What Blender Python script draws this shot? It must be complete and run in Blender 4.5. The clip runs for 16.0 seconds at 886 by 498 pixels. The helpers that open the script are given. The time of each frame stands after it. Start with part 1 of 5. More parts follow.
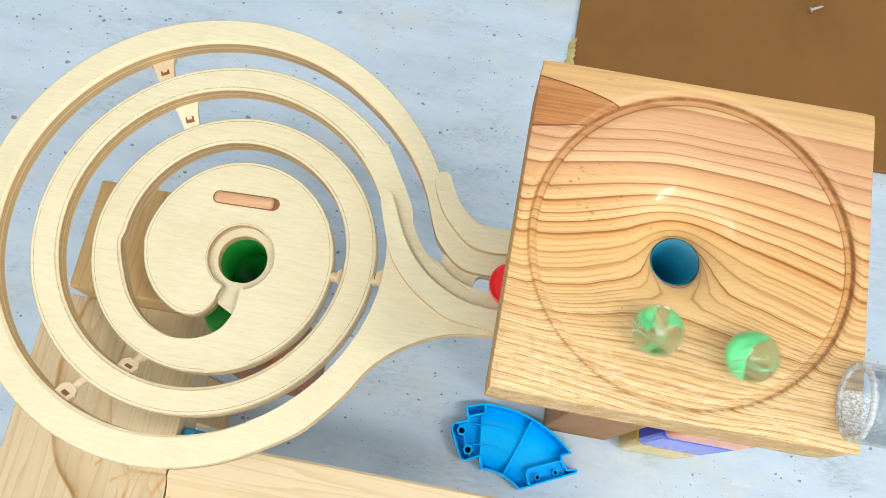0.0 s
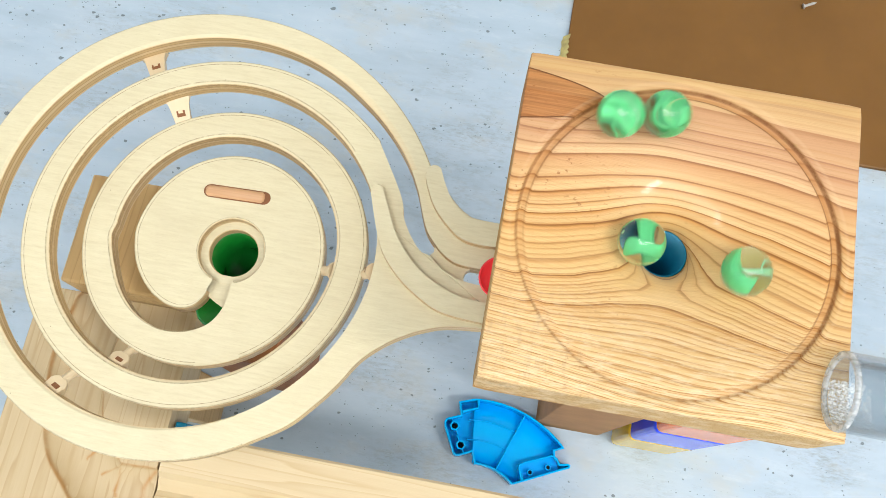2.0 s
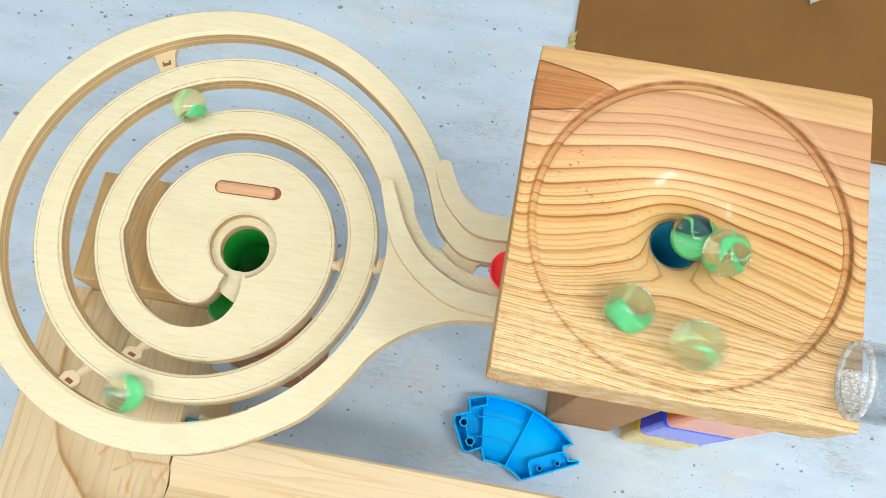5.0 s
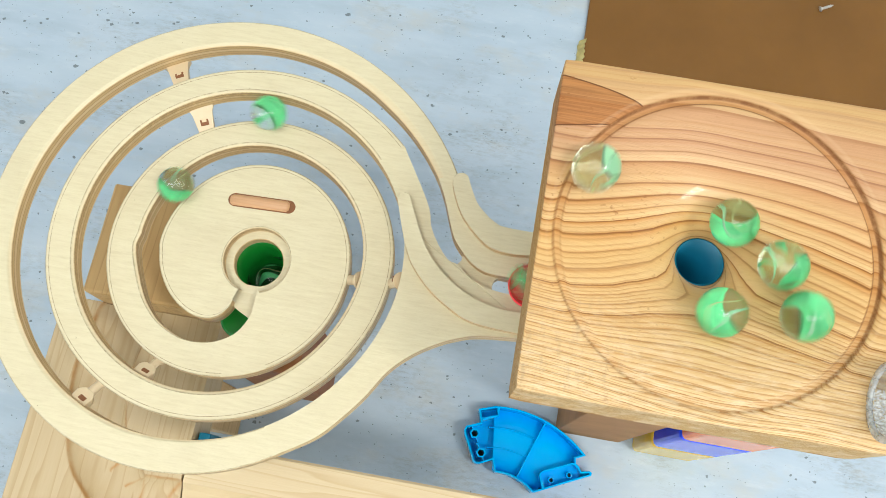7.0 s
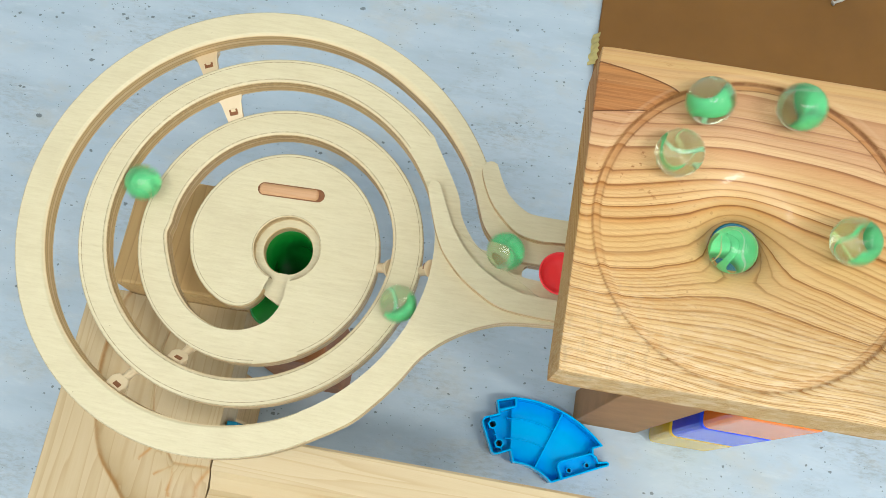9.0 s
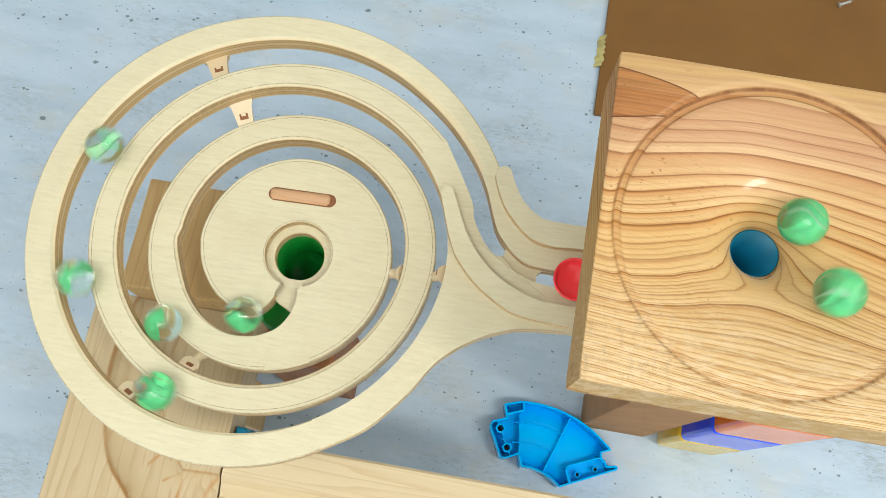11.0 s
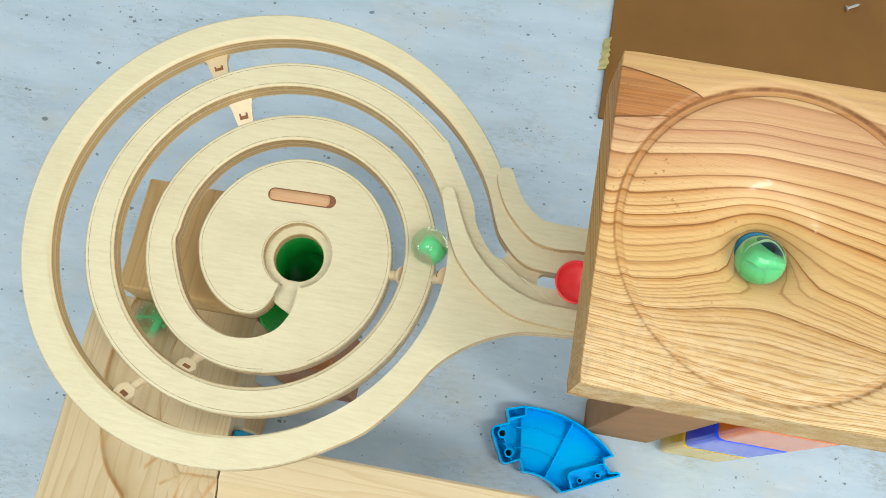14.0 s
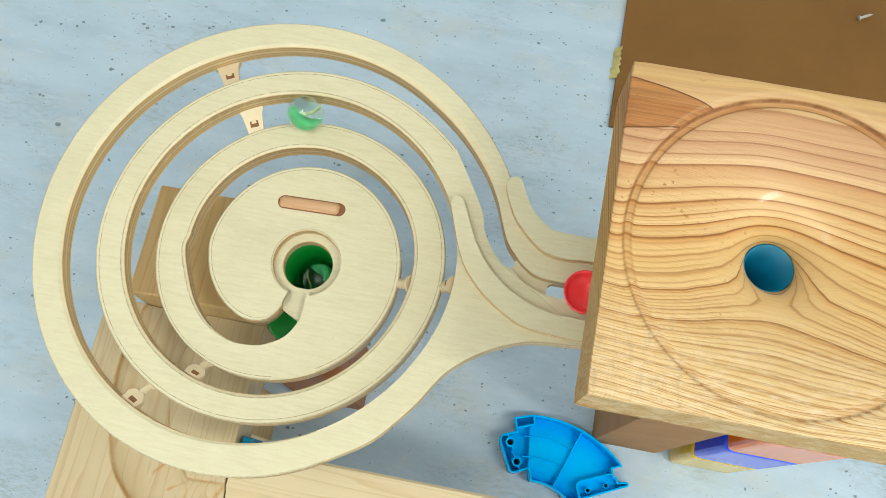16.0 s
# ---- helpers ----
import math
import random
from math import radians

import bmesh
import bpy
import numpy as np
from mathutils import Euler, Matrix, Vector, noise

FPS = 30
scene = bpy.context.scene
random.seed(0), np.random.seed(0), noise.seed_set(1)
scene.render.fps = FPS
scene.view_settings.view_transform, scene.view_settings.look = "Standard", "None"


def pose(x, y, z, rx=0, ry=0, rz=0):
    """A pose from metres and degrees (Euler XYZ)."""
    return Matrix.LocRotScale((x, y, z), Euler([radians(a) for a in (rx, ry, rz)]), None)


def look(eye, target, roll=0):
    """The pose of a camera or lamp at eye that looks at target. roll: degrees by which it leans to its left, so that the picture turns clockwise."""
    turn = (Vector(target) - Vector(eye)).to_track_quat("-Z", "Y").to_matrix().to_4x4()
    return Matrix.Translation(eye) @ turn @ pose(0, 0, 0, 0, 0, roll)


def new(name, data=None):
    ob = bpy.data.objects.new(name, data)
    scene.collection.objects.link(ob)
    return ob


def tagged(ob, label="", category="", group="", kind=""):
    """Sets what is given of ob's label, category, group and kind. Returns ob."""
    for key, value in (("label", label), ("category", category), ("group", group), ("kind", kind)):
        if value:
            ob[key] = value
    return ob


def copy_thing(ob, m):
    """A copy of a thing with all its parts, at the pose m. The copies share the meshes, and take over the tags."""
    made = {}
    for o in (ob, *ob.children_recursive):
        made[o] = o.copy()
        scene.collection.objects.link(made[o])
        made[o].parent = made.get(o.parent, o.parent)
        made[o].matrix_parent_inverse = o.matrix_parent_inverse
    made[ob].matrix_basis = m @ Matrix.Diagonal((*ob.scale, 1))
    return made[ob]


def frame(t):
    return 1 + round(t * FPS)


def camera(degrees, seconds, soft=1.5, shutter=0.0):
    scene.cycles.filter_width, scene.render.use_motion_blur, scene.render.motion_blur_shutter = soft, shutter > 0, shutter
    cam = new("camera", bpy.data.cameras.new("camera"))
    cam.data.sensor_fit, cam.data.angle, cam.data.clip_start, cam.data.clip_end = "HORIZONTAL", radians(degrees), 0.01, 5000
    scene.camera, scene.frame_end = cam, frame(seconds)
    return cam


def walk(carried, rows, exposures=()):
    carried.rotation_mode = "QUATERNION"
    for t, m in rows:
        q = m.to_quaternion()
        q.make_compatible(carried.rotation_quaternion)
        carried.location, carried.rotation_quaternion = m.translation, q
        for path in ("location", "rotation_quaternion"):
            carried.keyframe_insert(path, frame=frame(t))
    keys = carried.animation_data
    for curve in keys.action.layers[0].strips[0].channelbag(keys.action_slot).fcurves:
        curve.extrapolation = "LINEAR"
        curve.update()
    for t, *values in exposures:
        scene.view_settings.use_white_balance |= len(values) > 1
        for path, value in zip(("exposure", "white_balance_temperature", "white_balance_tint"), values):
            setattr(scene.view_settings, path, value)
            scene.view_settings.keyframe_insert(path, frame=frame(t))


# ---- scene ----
cam = camera(55.46, 16.0, soft=0.5, shutter=0.2)
PATH = [
    (0, (-0.01020, -0.03422, 0.60779), (-0.02282, 0.04848, 0.31968), 1.83),
    (0.5, (-0.00842, -0.03492, 0.60847), (-0.02048, 0.04798, 0.32040), 2.17),
    (1, (-0.00746, -0.03563, 0.60851), (-0.01945, 0.04709, 0.32039), 2.21),
    (1.5, (-0.00737, -0.03477, 0.60869), (-0.01905, 0.04755, 0.32045), 2.40),
    (2, (-0.00661, -0.03630, 0.60787), (-0.01831, 0.04628, 0.31970), 2.40),
    (2.5, (-0.00741, -0.03574, 0.60627), (-0.01892, 0.04659, 0.31801), 2.50),
    (3, (-0.00739, -0.03709, 0.60780), (-0.01892, 0.04530, 0.31957), 2.44),
    (3.5, (-0.00868, -0.03856, 0.60467), (-0.02018, 0.04471, 0.31668), 2.49),
    (4, (-0.00864, -0.03858, 0.60537), (-0.02109, 0.04421, 0.31729), 1.75),
    (6.5, (-0.01019, -0.04244, 0.61037), (-0.02373, 0.04075, 0.32246), 0.94),
    (7, (-0.01756, -0.03525, 0.60522), (-0.03065, 0.04832, 0.31740), 1.25),
    (7.5, (-0.02190, -0.03903, 0.60698), (-0.03452, 0.04430, 0.31906), 1.56),
    (8, (-0.02642, -0.04185, 0.60761), (-0.03893, 0.04196, 0.31982), 1.56),
    (8.5, (-0.02719, -0.04144, 0.60707), (-0.03958, 0.04155, 0.31905), 1.60),
    (9, (-0.03068, -0.04327, 0.60678), (-0.04275, 0.04014, 0.31886), 1.84),
    (11.5, (-0.03814, -0.04061, 0.60304), (-0.04891, 0.04289, 0.31510), 2.62),
    (12, (-0.03755, -0.03980, 0.60025), (-0.04806, 0.04383, 0.31233), 2.86),
    (12.5, (-0.03772, -0.03884, 0.60040), (-0.04903, 0.04507, 0.31260), 2.42),
    (13, (-0.03720, -0.03924, 0.59979), (-0.04925, 0.04486, 0.31207), 2.08),
    (13.5, (-0.03634, -0.03929, 0.60057), (-0.04913, 0.04474, 0.31287), 1.63),
    (14, (-0.03588, -0.04094, 0.60011), (-0.04919, 0.04385, 0.31265), 1.44),
    (14.5, (-0.03664, -0.04019, 0.59986), (-0.05077, 0.04501, 0.31256), 1.06),
    (15, (-0.03769, -0.03920, 0.60030), (-0.05264, 0.04596, 0.31303), 0.63),
    (15.5, (-0.03675, -0.03904, 0.59964), (-0.05255, 0.04653, 0.31254), 0.28),
    (16, (-0.03555, -0.03990, 0.60061), (-0.05275, 0.04635, 0.31379), -0.40),
]
walk(cam, [(t, look(*row)) for t, *row in PATH],
     exposures=[(0, -0.55, 6500, 9), (4, -0.55, 6500, 9), (6.5, -0.60, 6500, 7), (9, -0.77, 6500, 5), (12.5, -0.72, 6500, 6), (16, -0.77, 6500, 0)])

# ---- light: ceiling tubes, a window and an added fill in a bright workroom ----
world = bpy.data.worlds.new("world")
scene.world = world
world.use_nodes = True
world.node_tree.nodes["Background"].inputs[0].default_value = (0.80, 0.90, 1.0, 1)
world.node_tree.nodes["Background"].inputs[1].default_value = 0.35


def area_lamp(m, wide, high, watts, colour):
    d = bpy.data.lights.new("lamp", "AREA")
    d.shape, d.size, d.size_y, d.energy, d.color = "RECTANGLE", wide, high, watts, colour
    new("lamp", d).matrix_basis = m


area_lamp(pose(-0.72, -0.28, 2.2, 0, 0, -9), 0.62, 0.20, 14, (1.0, 0.97, 0.93))
area_lamp(pose(1.10, -0.44, 2.2, 0, 0, -9), 0.62, 0.20, 31, (1.0, 0.97, 0.93))
# daylight through a window in the east wall, and an added wide fill lamp before the table
area_lamp(look((1.55, 0.0, 1.45), (0.0, 0.05, 0.2)), 1.3, 0.9, 8, (0.95, 0.98, 1.0))
area_lamp(pose(0.05, -0.80, 2.25), 1.5, 0.7, 29, (1.0, 0.97, 0.94))

# ---- materials ----


def mat(name, rough=0.5, metal=0.0):
    m = bpy.data.materials.new(name)
    m.use_nodes = True
    b = m.node_tree.nodes["Principled BSDF"]
    b.inputs["Roughness"].default_value, b.inputs["Metallic"].default_value = rough, metal
    return m, m.node_tree, b


def nd(nt, kind, **kw):
    n = nt.nodes.new(kind)
    for k, v in kw.items():
        if k in ("operation", "blend_type", "data_type", "noise_dimensions", "feature", "attribute_name", "wave_type", "bands_direction", "interpolation_type", "clamp"):
            if k == "operation": n.operation = v
            if k == "blend_type": n.blend_type = v
            if k == "data_type": n.data_type = v
            if k == "feature": n.feature = v
            if k == "attribute_name": n.attribute_name = v
            if k == "interpolation_type": n.interpolation_type = v
        else:
            n.inputs[k.replace("_", " ")].default_value = v
    return n


def ramp(nt, src, stops, mode="LINEAR"):
    r = nt.nodes.new("ShaderNodeValToRGB")
    r.color_ramp.interpolation = mode
    while len(r.color_ramp.elements) < len(stops):
        r.color_ramp.elements.new(0.5)
    for e, (p, c) in zip(r.color_ramp.elements, stops):
        e.position = p
        e.color = (*c, 1) if isinstance(c, tuple) else (c, c, c, 1)
    nt.links.new(src, r.inputs[0])
    return r.outputs[0]


def coords(nt, scale=(1, 1, 1), turn=(0, 0, 0)):
    c = nt.nodes.new("ShaderNodeTexCoord")
    m = nt.nodes.new("ShaderNodeMapping")
    m.inputs["Scale"].default_value = scale
    m.inputs["Rotation"].default_value = [radians(a) for a in turn]
    nt.links.new(c.outputs["Object"], m.inputs[0])
    return m.outputs[0]


def noise_of(nt, vec, scale, detail=3, rough=0.5, distort=0.0):
    n = nd(nt, "ShaderNodeTexNoise", Scale=scale, Detail=detail, Roughness=rough, Distortion=distort)
    nt.links.new(vec, n.inputs["Vector"])
    return n.outputs["Fac"]


def mix(nt, fac, a, b, mode="MIX"):
    m = nt.nodes.new("ShaderNodeMix")
    m.data_type, m.blend_type = "RGBA", mode
    for sock, v in ((m.inputs[0], fac), (m.inputs[6], a), (m.inputs[7], b)):
        if isinstance(v, (int, float)):
            sock.default_value = v
        elif isinstance(v, tuple):
            sock.default_value = (*v, 1)
        else:
            nt.links.new(v, sock)
    return m.outputs[2]


def math_of(nt, op, a, b=0.0):
    m = nt.nodes.new("ShaderNodeMath")
    m.operation = op
    for sock, v in ((m.inputs[0], a), (m.inputs[1], b)):
        if isinstance(v, (int, float)):
            sock.default_value = v
        else:
            nt.links.new(v, sock)
    return m.outputs[0]


def bump(nt, b, height, strength, dist):
    n = nd(nt, "ShaderNodeBump", Strength=strength, Distance=dist)
    nt.links.new(height, n.inputs["Height"])
    nt.links.new(n.outputs[0], b.inputs["Normal"])


def make_table():
    """Old pale blue paint: brushed, rubbed thin and stained, with dark chips."""
    m, nt, b = mat("painted_table", 0.42)
    v = coords(nt)
    streak = noise_of(nt, coords(nt, (1.2, 5, 1), (0, 0, 8)), 9, 5, 0.6)
    base = ramp(nt, streak, [(0.30, (0.375, 0.455, 0.530)), (0.5, (0.435, 0.525, 0.610)), (0.72, (0.49, 0.57, 0.645))])
    cloud = ramp(nt, noise_of(nt, coords(nt, (1, 1.6, 1)), 7, 4, 0.55), [(0.35, 0.0), (0.65, 1.0)])
    base = mix(nt, math_of(nt, "MULTIPLY", cloud, 0.35), base, (0.40, 0.52, 0.63))
    # rubbed patches where the board shows grey through the brush marks
    wear = ramp(nt, noise_of(nt, coords(nt, (1, 1.7, 1), (0, 0, 20)), 10, 6, 0.65), [(0.48, 0.0), (0.66, 1.0)])
    fine = ramp(nt, noise_of(nt, coords(nt, (1, 3.2, 1), (0, 0, 10)), 120, 6, 0.8), [(0.46, 0.0), (0.60, 1.0)])
    rub = math_of(nt, "MULTIPLY", wear, fine)
    col = mix(nt, math_of(nt, "MULTIPLY", rub, 0.58), base, (0.26, 0.27, 0.26))
    tea = ramp(nt, noise_of(nt, coords(nt, (1, 1.8, 1), (0, 0, 30)), 14, 5, 0.65), [(0.52, 0.0), (0.68, 1.0)])
    col = mix(nt, math_of(nt, "MULTIPLY", tea, 0.45), col, (0.50, 0.49, 0.44))
    pale = ramp(nt, noise_of(nt, coords(nt, (1, 3, 1), (0, 0, 12)), 45, 5, 0.7), [(0.55, 0.0), (0.72, 1.0)])
    col = mix(nt, math_of(nt, "MULTIPLY", pale, 0.30), col, (0.62, 0.68, 0.72))
    for scale, most, turn in ((70, 0.21, 35), (150, 0.32, 70), (330, 0.26, 15)):
        vor = nt.nodes.new("ShaderNodeTexVoronoi")
        vor.inputs["Scale"].default_value = scale
        ragged = nt.nodes.new("ShaderNodeVectorMath")
        ragged.operation = "ADD"
        nt.links.new(coords(nt, (1, 1.35, 1), (0, 0, turn)), ragged.inputs[0])
        jag = nd(nt, "ShaderNodeTexNoise", Scale=scale * 5.0, Detail=2)
        nt.links.new(v, jag.inputs["Vector"])
        tone = nt.nodes.new("ShaderNodeVectorMath")
        tone.operation = "SCALE"
        tone.inputs["Scale"].default_value = 0.30 / scale
        nt.links.new(jag.outputs["Color"], tone.inputs[0])
        nt.links.new(tone.outputs[0], ragged.inputs[1])
        nt.links.new(ragged.outputs[0], vor.inputs["Vector"])
        size = math_of(nt, "MULTIPLY", ramp(nt, noise_of(nt, v, 30 + scale * 0.3, 3), [(0.46, 0.0), (0.74, 1.0)]), most)
        spot = ramp(nt, math_of(nt, "MULTIPLY", math_of(nt, "SUBTRACT", size, vor.outputs["Distance"]), 24.0), [(0.0, 0.0), (0.8, 1.0)])
        col = mix(nt, math_of(nt, "MULTIPLY", spot, 0.75), col, (0.075, 0.095, 0.105))
    nt.links.new(col, b.inputs["Base Color"])
    bump(nt, b, math_of(nt, "ADD", streak, math_of(nt, "MULTIPLY", rub, -0.6)), 0.25, 0.001)
    return m


def make_ply():
    """Birch plywood: pale veneer, glued layers on the cut edges."""
    m, nt, b = mat("birch_plywood", 0.45)
    grain = noise_of(nt, coords(nt, (18, 160, 20), (0, 0, 2)), 4.5, 4, 0.6)
    cloud = noise_of(nt, coords(nt, (3, 8, 3)), 6, 3)
    face = ramp(nt, grain, [(0.25, (0.60, 0.525, 0.335)), (0.5, (0.66, 0.59, 0.395)), (0.75, (0.70, 0.635, 0.44))])
    face = mix(nt, math_of(nt, "MULTIPLY", cloud, 0.35), face, (0.62, 0.54, 0.335))
    dots = nt.nodes.new("ShaderNodeTexVoronoi")
    dots.inputs["Scale"].default_value = 85
    nt.links.new(coords(nt, (1, 1, 0.3)), dots.inputs["Vector"])
    face = mix(nt, math_of(nt, "MULTIPLY", math_of(nt, "LESS_THAN", dots.outputs["Distance"], 0.020), 0.6), face, (0.16, 0.10, 0.05))
    fleck = ramp(nt, noise_of(nt, coords(nt, (90, 520, 60), (0, 0, 3)), 3.0, 4, 0.75), [(0.52, 0.0), (0.70, 1.0)])
    face = mix(nt, math_of(nt, "MULTIPLY", fleck, 0.17), face, (0.40, 0.31, 0.17))
    grime = math_of(nt, "MULTIPLY", ramp(nt, noise_of(nt, coords(nt), 22, 5, 0.65), [(0.50, 0.0), (0.72, 1.0)]), 0.22)
    face = mix(nt, grime, face, (0.44, 0.36, 0.22))
    lay = nd(nt, "ShaderNodeAttribute", attribute_name="layer")
    wob = math_of(nt, "ADD", lay.outputs["Fac"], math_of(nt, "MULTIPLY", noise_of(nt, coords(nt), 60, 2), 0.06))
    a, c, d = (0.74, 0.57, 0.33), (0.43, 0.26, 0.11), (0.63, 0.445, 0.22)
    edge = ramp(nt, wob, [(0.0, a), (0.14, a), (0.18, c), (0.22, d), (0.38, d), (0.42, c), (0.46, a), (0.62, a), (0.66, c), (0.70, d), (0.82, d), (0.86, c), (0.90, a)], "LINEAR")
    edge = mix(nt, math_of(nt, "MULTIPLY", noise_of(nt, coords(nt), 420, 3, 0.7), 0.35), edge, (0.58, 0.39, 0.19))
    rim = nd(nt, "ShaderNodeAttribute", attribute_name="edge")
    col = mix(nt, rim.outputs["Fac"], face, edge)
    # broken brown line where the veneer was scored along the saw cut
    score = nd(nt, "ShaderNodeAttribute", attribute_name="score")
    broken = ramp(nt, noise_of(nt, coords(nt), 420, 5, 0.8), [(0.38, 0.15), (0.56, 1.0)])
    col = mix(nt, math_of(nt, "MULTIPLY", math_of(nt, "MULTIPLY", score.outputs["Fac"], broken), 0.90), col, (0.17, 0.095, 0.035))
    nt.links.new(col, b.inputs["Base Color"])
    bump(nt, b, grain, 0.2, 0.0004)
    return m


def make_cedar():
    """Softwood block: growth layers cut through by the turned dish."""
    m, nt, b = mat("oiled_softwood", 0.36)
    c = nt.nodes.new("ShaderNodeTexCoord")
    sep = nt.nodes.new("ShaderNodeSeparateXYZ")
    nt.links.new(c.outputs["Object"], sep.inputs[0])
    X, Y, Z = sep.outputs
    warp = noise_of(nt, coords(nt, (6, 22, 22)), 1.0, 3, 0.5)
    wave = noise_of(nt, coords(nt, (12, 5, 7)), 1.0, 1)
    # layers lean, so that they climb round the funnel
    u = math_of(nt, "ADD", Y, math_of(nt, "MULTIPLY", Z, 1.5))
    u = math_of(nt, "ADD", u, math_of(nt, "MULTIPLY", X, 0.02))
    u = math_of(nt, "ADD", u, math_of(nt, "MULTIPLY", math_of(nt, "SUBTRACT", warp, 0.5), 0.008))
    u = math_of(nt, "ADD", u, math_of(nt, "MULTIPLY", math_of(nt, "SUBTRACT", wave, 0.5), 0.016))
    # the layers grow narrower towards the front
    k = math_of(nt, "MULTIPLY", math_of(nt, "LOGARITHM", math_of(nt, "MAXIMUM", math_of(nt, "ADD", u, 0.1033), 0.01), math.e), 20.8)
    k = math_of(nt, "ADD", k, math_of(nt, "MULTIPLY", math_of(nt, "SINE", math_of(nt, "MULTIPLY", u, 220.0)), 0.30))
    k = math_of(nt, "ADD", k, math_of(nt, "MULTIPLY", math_of(nt, "SINE", math_of(nt, "ADD", math_of(nt, "MULTIPLY", u, 530.0), 1.0)), 0.10))
    ring, cell = math_of(nt, "FRACT", k), math_of(nt, "FLOOR", k)
    wn = nt.nodes.new("ShaderNodeTexWhiteNoise")
    wn.noise_dimensions = "1D"
    nt.links.new(cell, wn.inputs["W"])
    one = wn.outputs["Value"]
    early = ramp(nt, one, [(0.0, (0.58, 0.355, 0.140)), (0.4, (0.74, 0.52, 0.255)), (0.75, (0.53, 0.295, 0.105)), (1.0, (0.70, 0.465, 0.205))])
    blush = ramp(nt, math_of(nt, "ADD", math_of(nt, "MULTIPLY", u, 6.0), 0.5), [(0.12, (0.75, 0.56, 0.31)), (0.42, (0.73, 0.475, 0.195)), (0.58, (0.69, 0.43, 0.22)), (0.66, (0.60, 0.355, 0.23)), (0.74, (0.54, 0.31, 0.185)), (0.82, (0.51, 0.305, 0.12))])
    early = mix(nt, 0.55, early, blush)
    late = ramp(nt, ring, [(0.0, 0.30), (0.05, 0.0), (0.45, 0.03), (0.72, 0.22), (0.90, 0.55), (0.955, 1.0), (0.985, 1.0), (1.0, 0.30)])
    patchy = ramp(nt, noise_of(nt, coords(nt, (14, 40, 40)), 2.0, 3), [(0.30, 0.78), (0.58, 1.0)])
    strong = math_of(nt, "MULTIPLY", patchy, ramp(nt, one, [(0.0, 0.40), (0.3, 0.65), (0.7, 1.0)]))
    # the outermost layers at the back are broad and faint
    strong = math_of(nt, "MULTIPLY", strong, ramp(nt, math_of(nt, "ADD", math_of(nt, "MULTIPLY", u, 6.0), 0.5), [(0.58, 1.0), (0.70, 0.55), (0.82, 0.30)]))
    darkest = ramp(nt, math_of(nt, "ADD", math_of(nt, "MULTIPLY", u, 6.0), 0.5), [(0.1, (0.27, 0.115, 0.028)), (0.5, (0.21, 0.068, 0.010)), (0.72, (0.25, 0.105, 0.055))])
    glow = ramp(nt, ring, [(0.0, 0.5), (0.12, 0.0), (0.40, 0.02), (0.66, 0.45), (0.90, 1.0), (1.0, 0.6)])
    tawny = ramp(nt, math_of(nt, "ADD", math_of(nt, "MULTIPLY", u, 6.0), 0.5), [(0.15, (0.58, 0.35, 0.13)), (0.48, (0.56, 0.235, 0.04)), (0.74, (0.42, 0.18, 0.09))])
    early = mix(nt, math_of(nt, "MULTIPLY", math_of(nt, "MULTIPLY", glow, strong), 0.90), early, tawny)
    line = ramp(nt, ring, [(0.0, 0.3), (0.03, 0.0), (0.82, 0.0), (0.92, 0.8), (0.975, 1.0), (1.0, 0.3)])
    col = mix(nt, math_of(nt, "MULTIPLY", line, strong), early, darkest)
    # finer layers between, and short dark fibres
    sub = math_of(nt, "FRACT", math_of(nt, "MULTIPLY", k, 2.7))
    flat = ramp(nt, math_of(nt, "MULTIPLY", math_of(nt, "ADD", math_of(nt, "MULTIPLY", X, X), math_of(nt, "MULTIPLY", Y, Y)), 1000.0), [(0.35, 0.0), (0.75, 1.0)])
    sway = math_of(nt, "MULTIPLY", flat, ramp(nt, math_of(nt, "ADD", math_of(nt, "MULTIPLY", Y, -9.0), 0.5), [(0.35, 0.22), (0.72, 0.72)]))
    col = mix(nt, math_of(nt, "MULTIPLY", ramp(nt, sub, [(0.5, 0.0), (0.9, 1.0), (1.0, 0.0)]), math_of(nt, "MULTIPLY", patchy, sway)), col, (0.42, 0.175, 0.040))
    fib = noise_of(nt, coords(nt, (16, 700, 260)), 1.6, 3, 0.65)
    col = mix(nt, math_of(nt, "MULTIPLY", ramp(nt, fib, [(0.48, 0.0), (0.74, 1.0)]), 0.15), col, (0.34, 0.15, 0.045))
    # brown heartwood tongue in one corner of the flat rim
    reach = math_of(nt, "MULTIPLY", math_of(nt, "POWER", math_of(nt, "MAXIMUM", math_of(nt, "MULTIPLY", math_of(nt, "SUBTRACT", -0.024, X), 30.0), 0.0), 0.55), 0.0098)
    off = math_of(nt, "ABSOLUTE", math_of(nt, "ADD", math_of(nt, "SUBTRACT", Y, 0.0415), math_of(nt, "MULTIPLY", math_of(nt, "SUBTRACT", warp, 0.5), 0.008)))
    inside = ramp(nt, math_of(nt, "MULTIPLY", math_of(nt, "SUBTRACT", reach, off), 900.0), [(0.0, 0.0), (0.35, 1.0)])
    level = math_of(nt, "GREATER_THAN", Z, -0.0012)
    col = mix(nt, math_of(nt, "MULTIPLY", math_of(nt, "MULTIPLY", inside, level), 0.80), col, mix(nt, ramp(nt, fib, [(0.40, 0.0), (0.62, 1.0)]), (0.43, 0.165, 0.040), (0.26, 0.085, 0.015)))
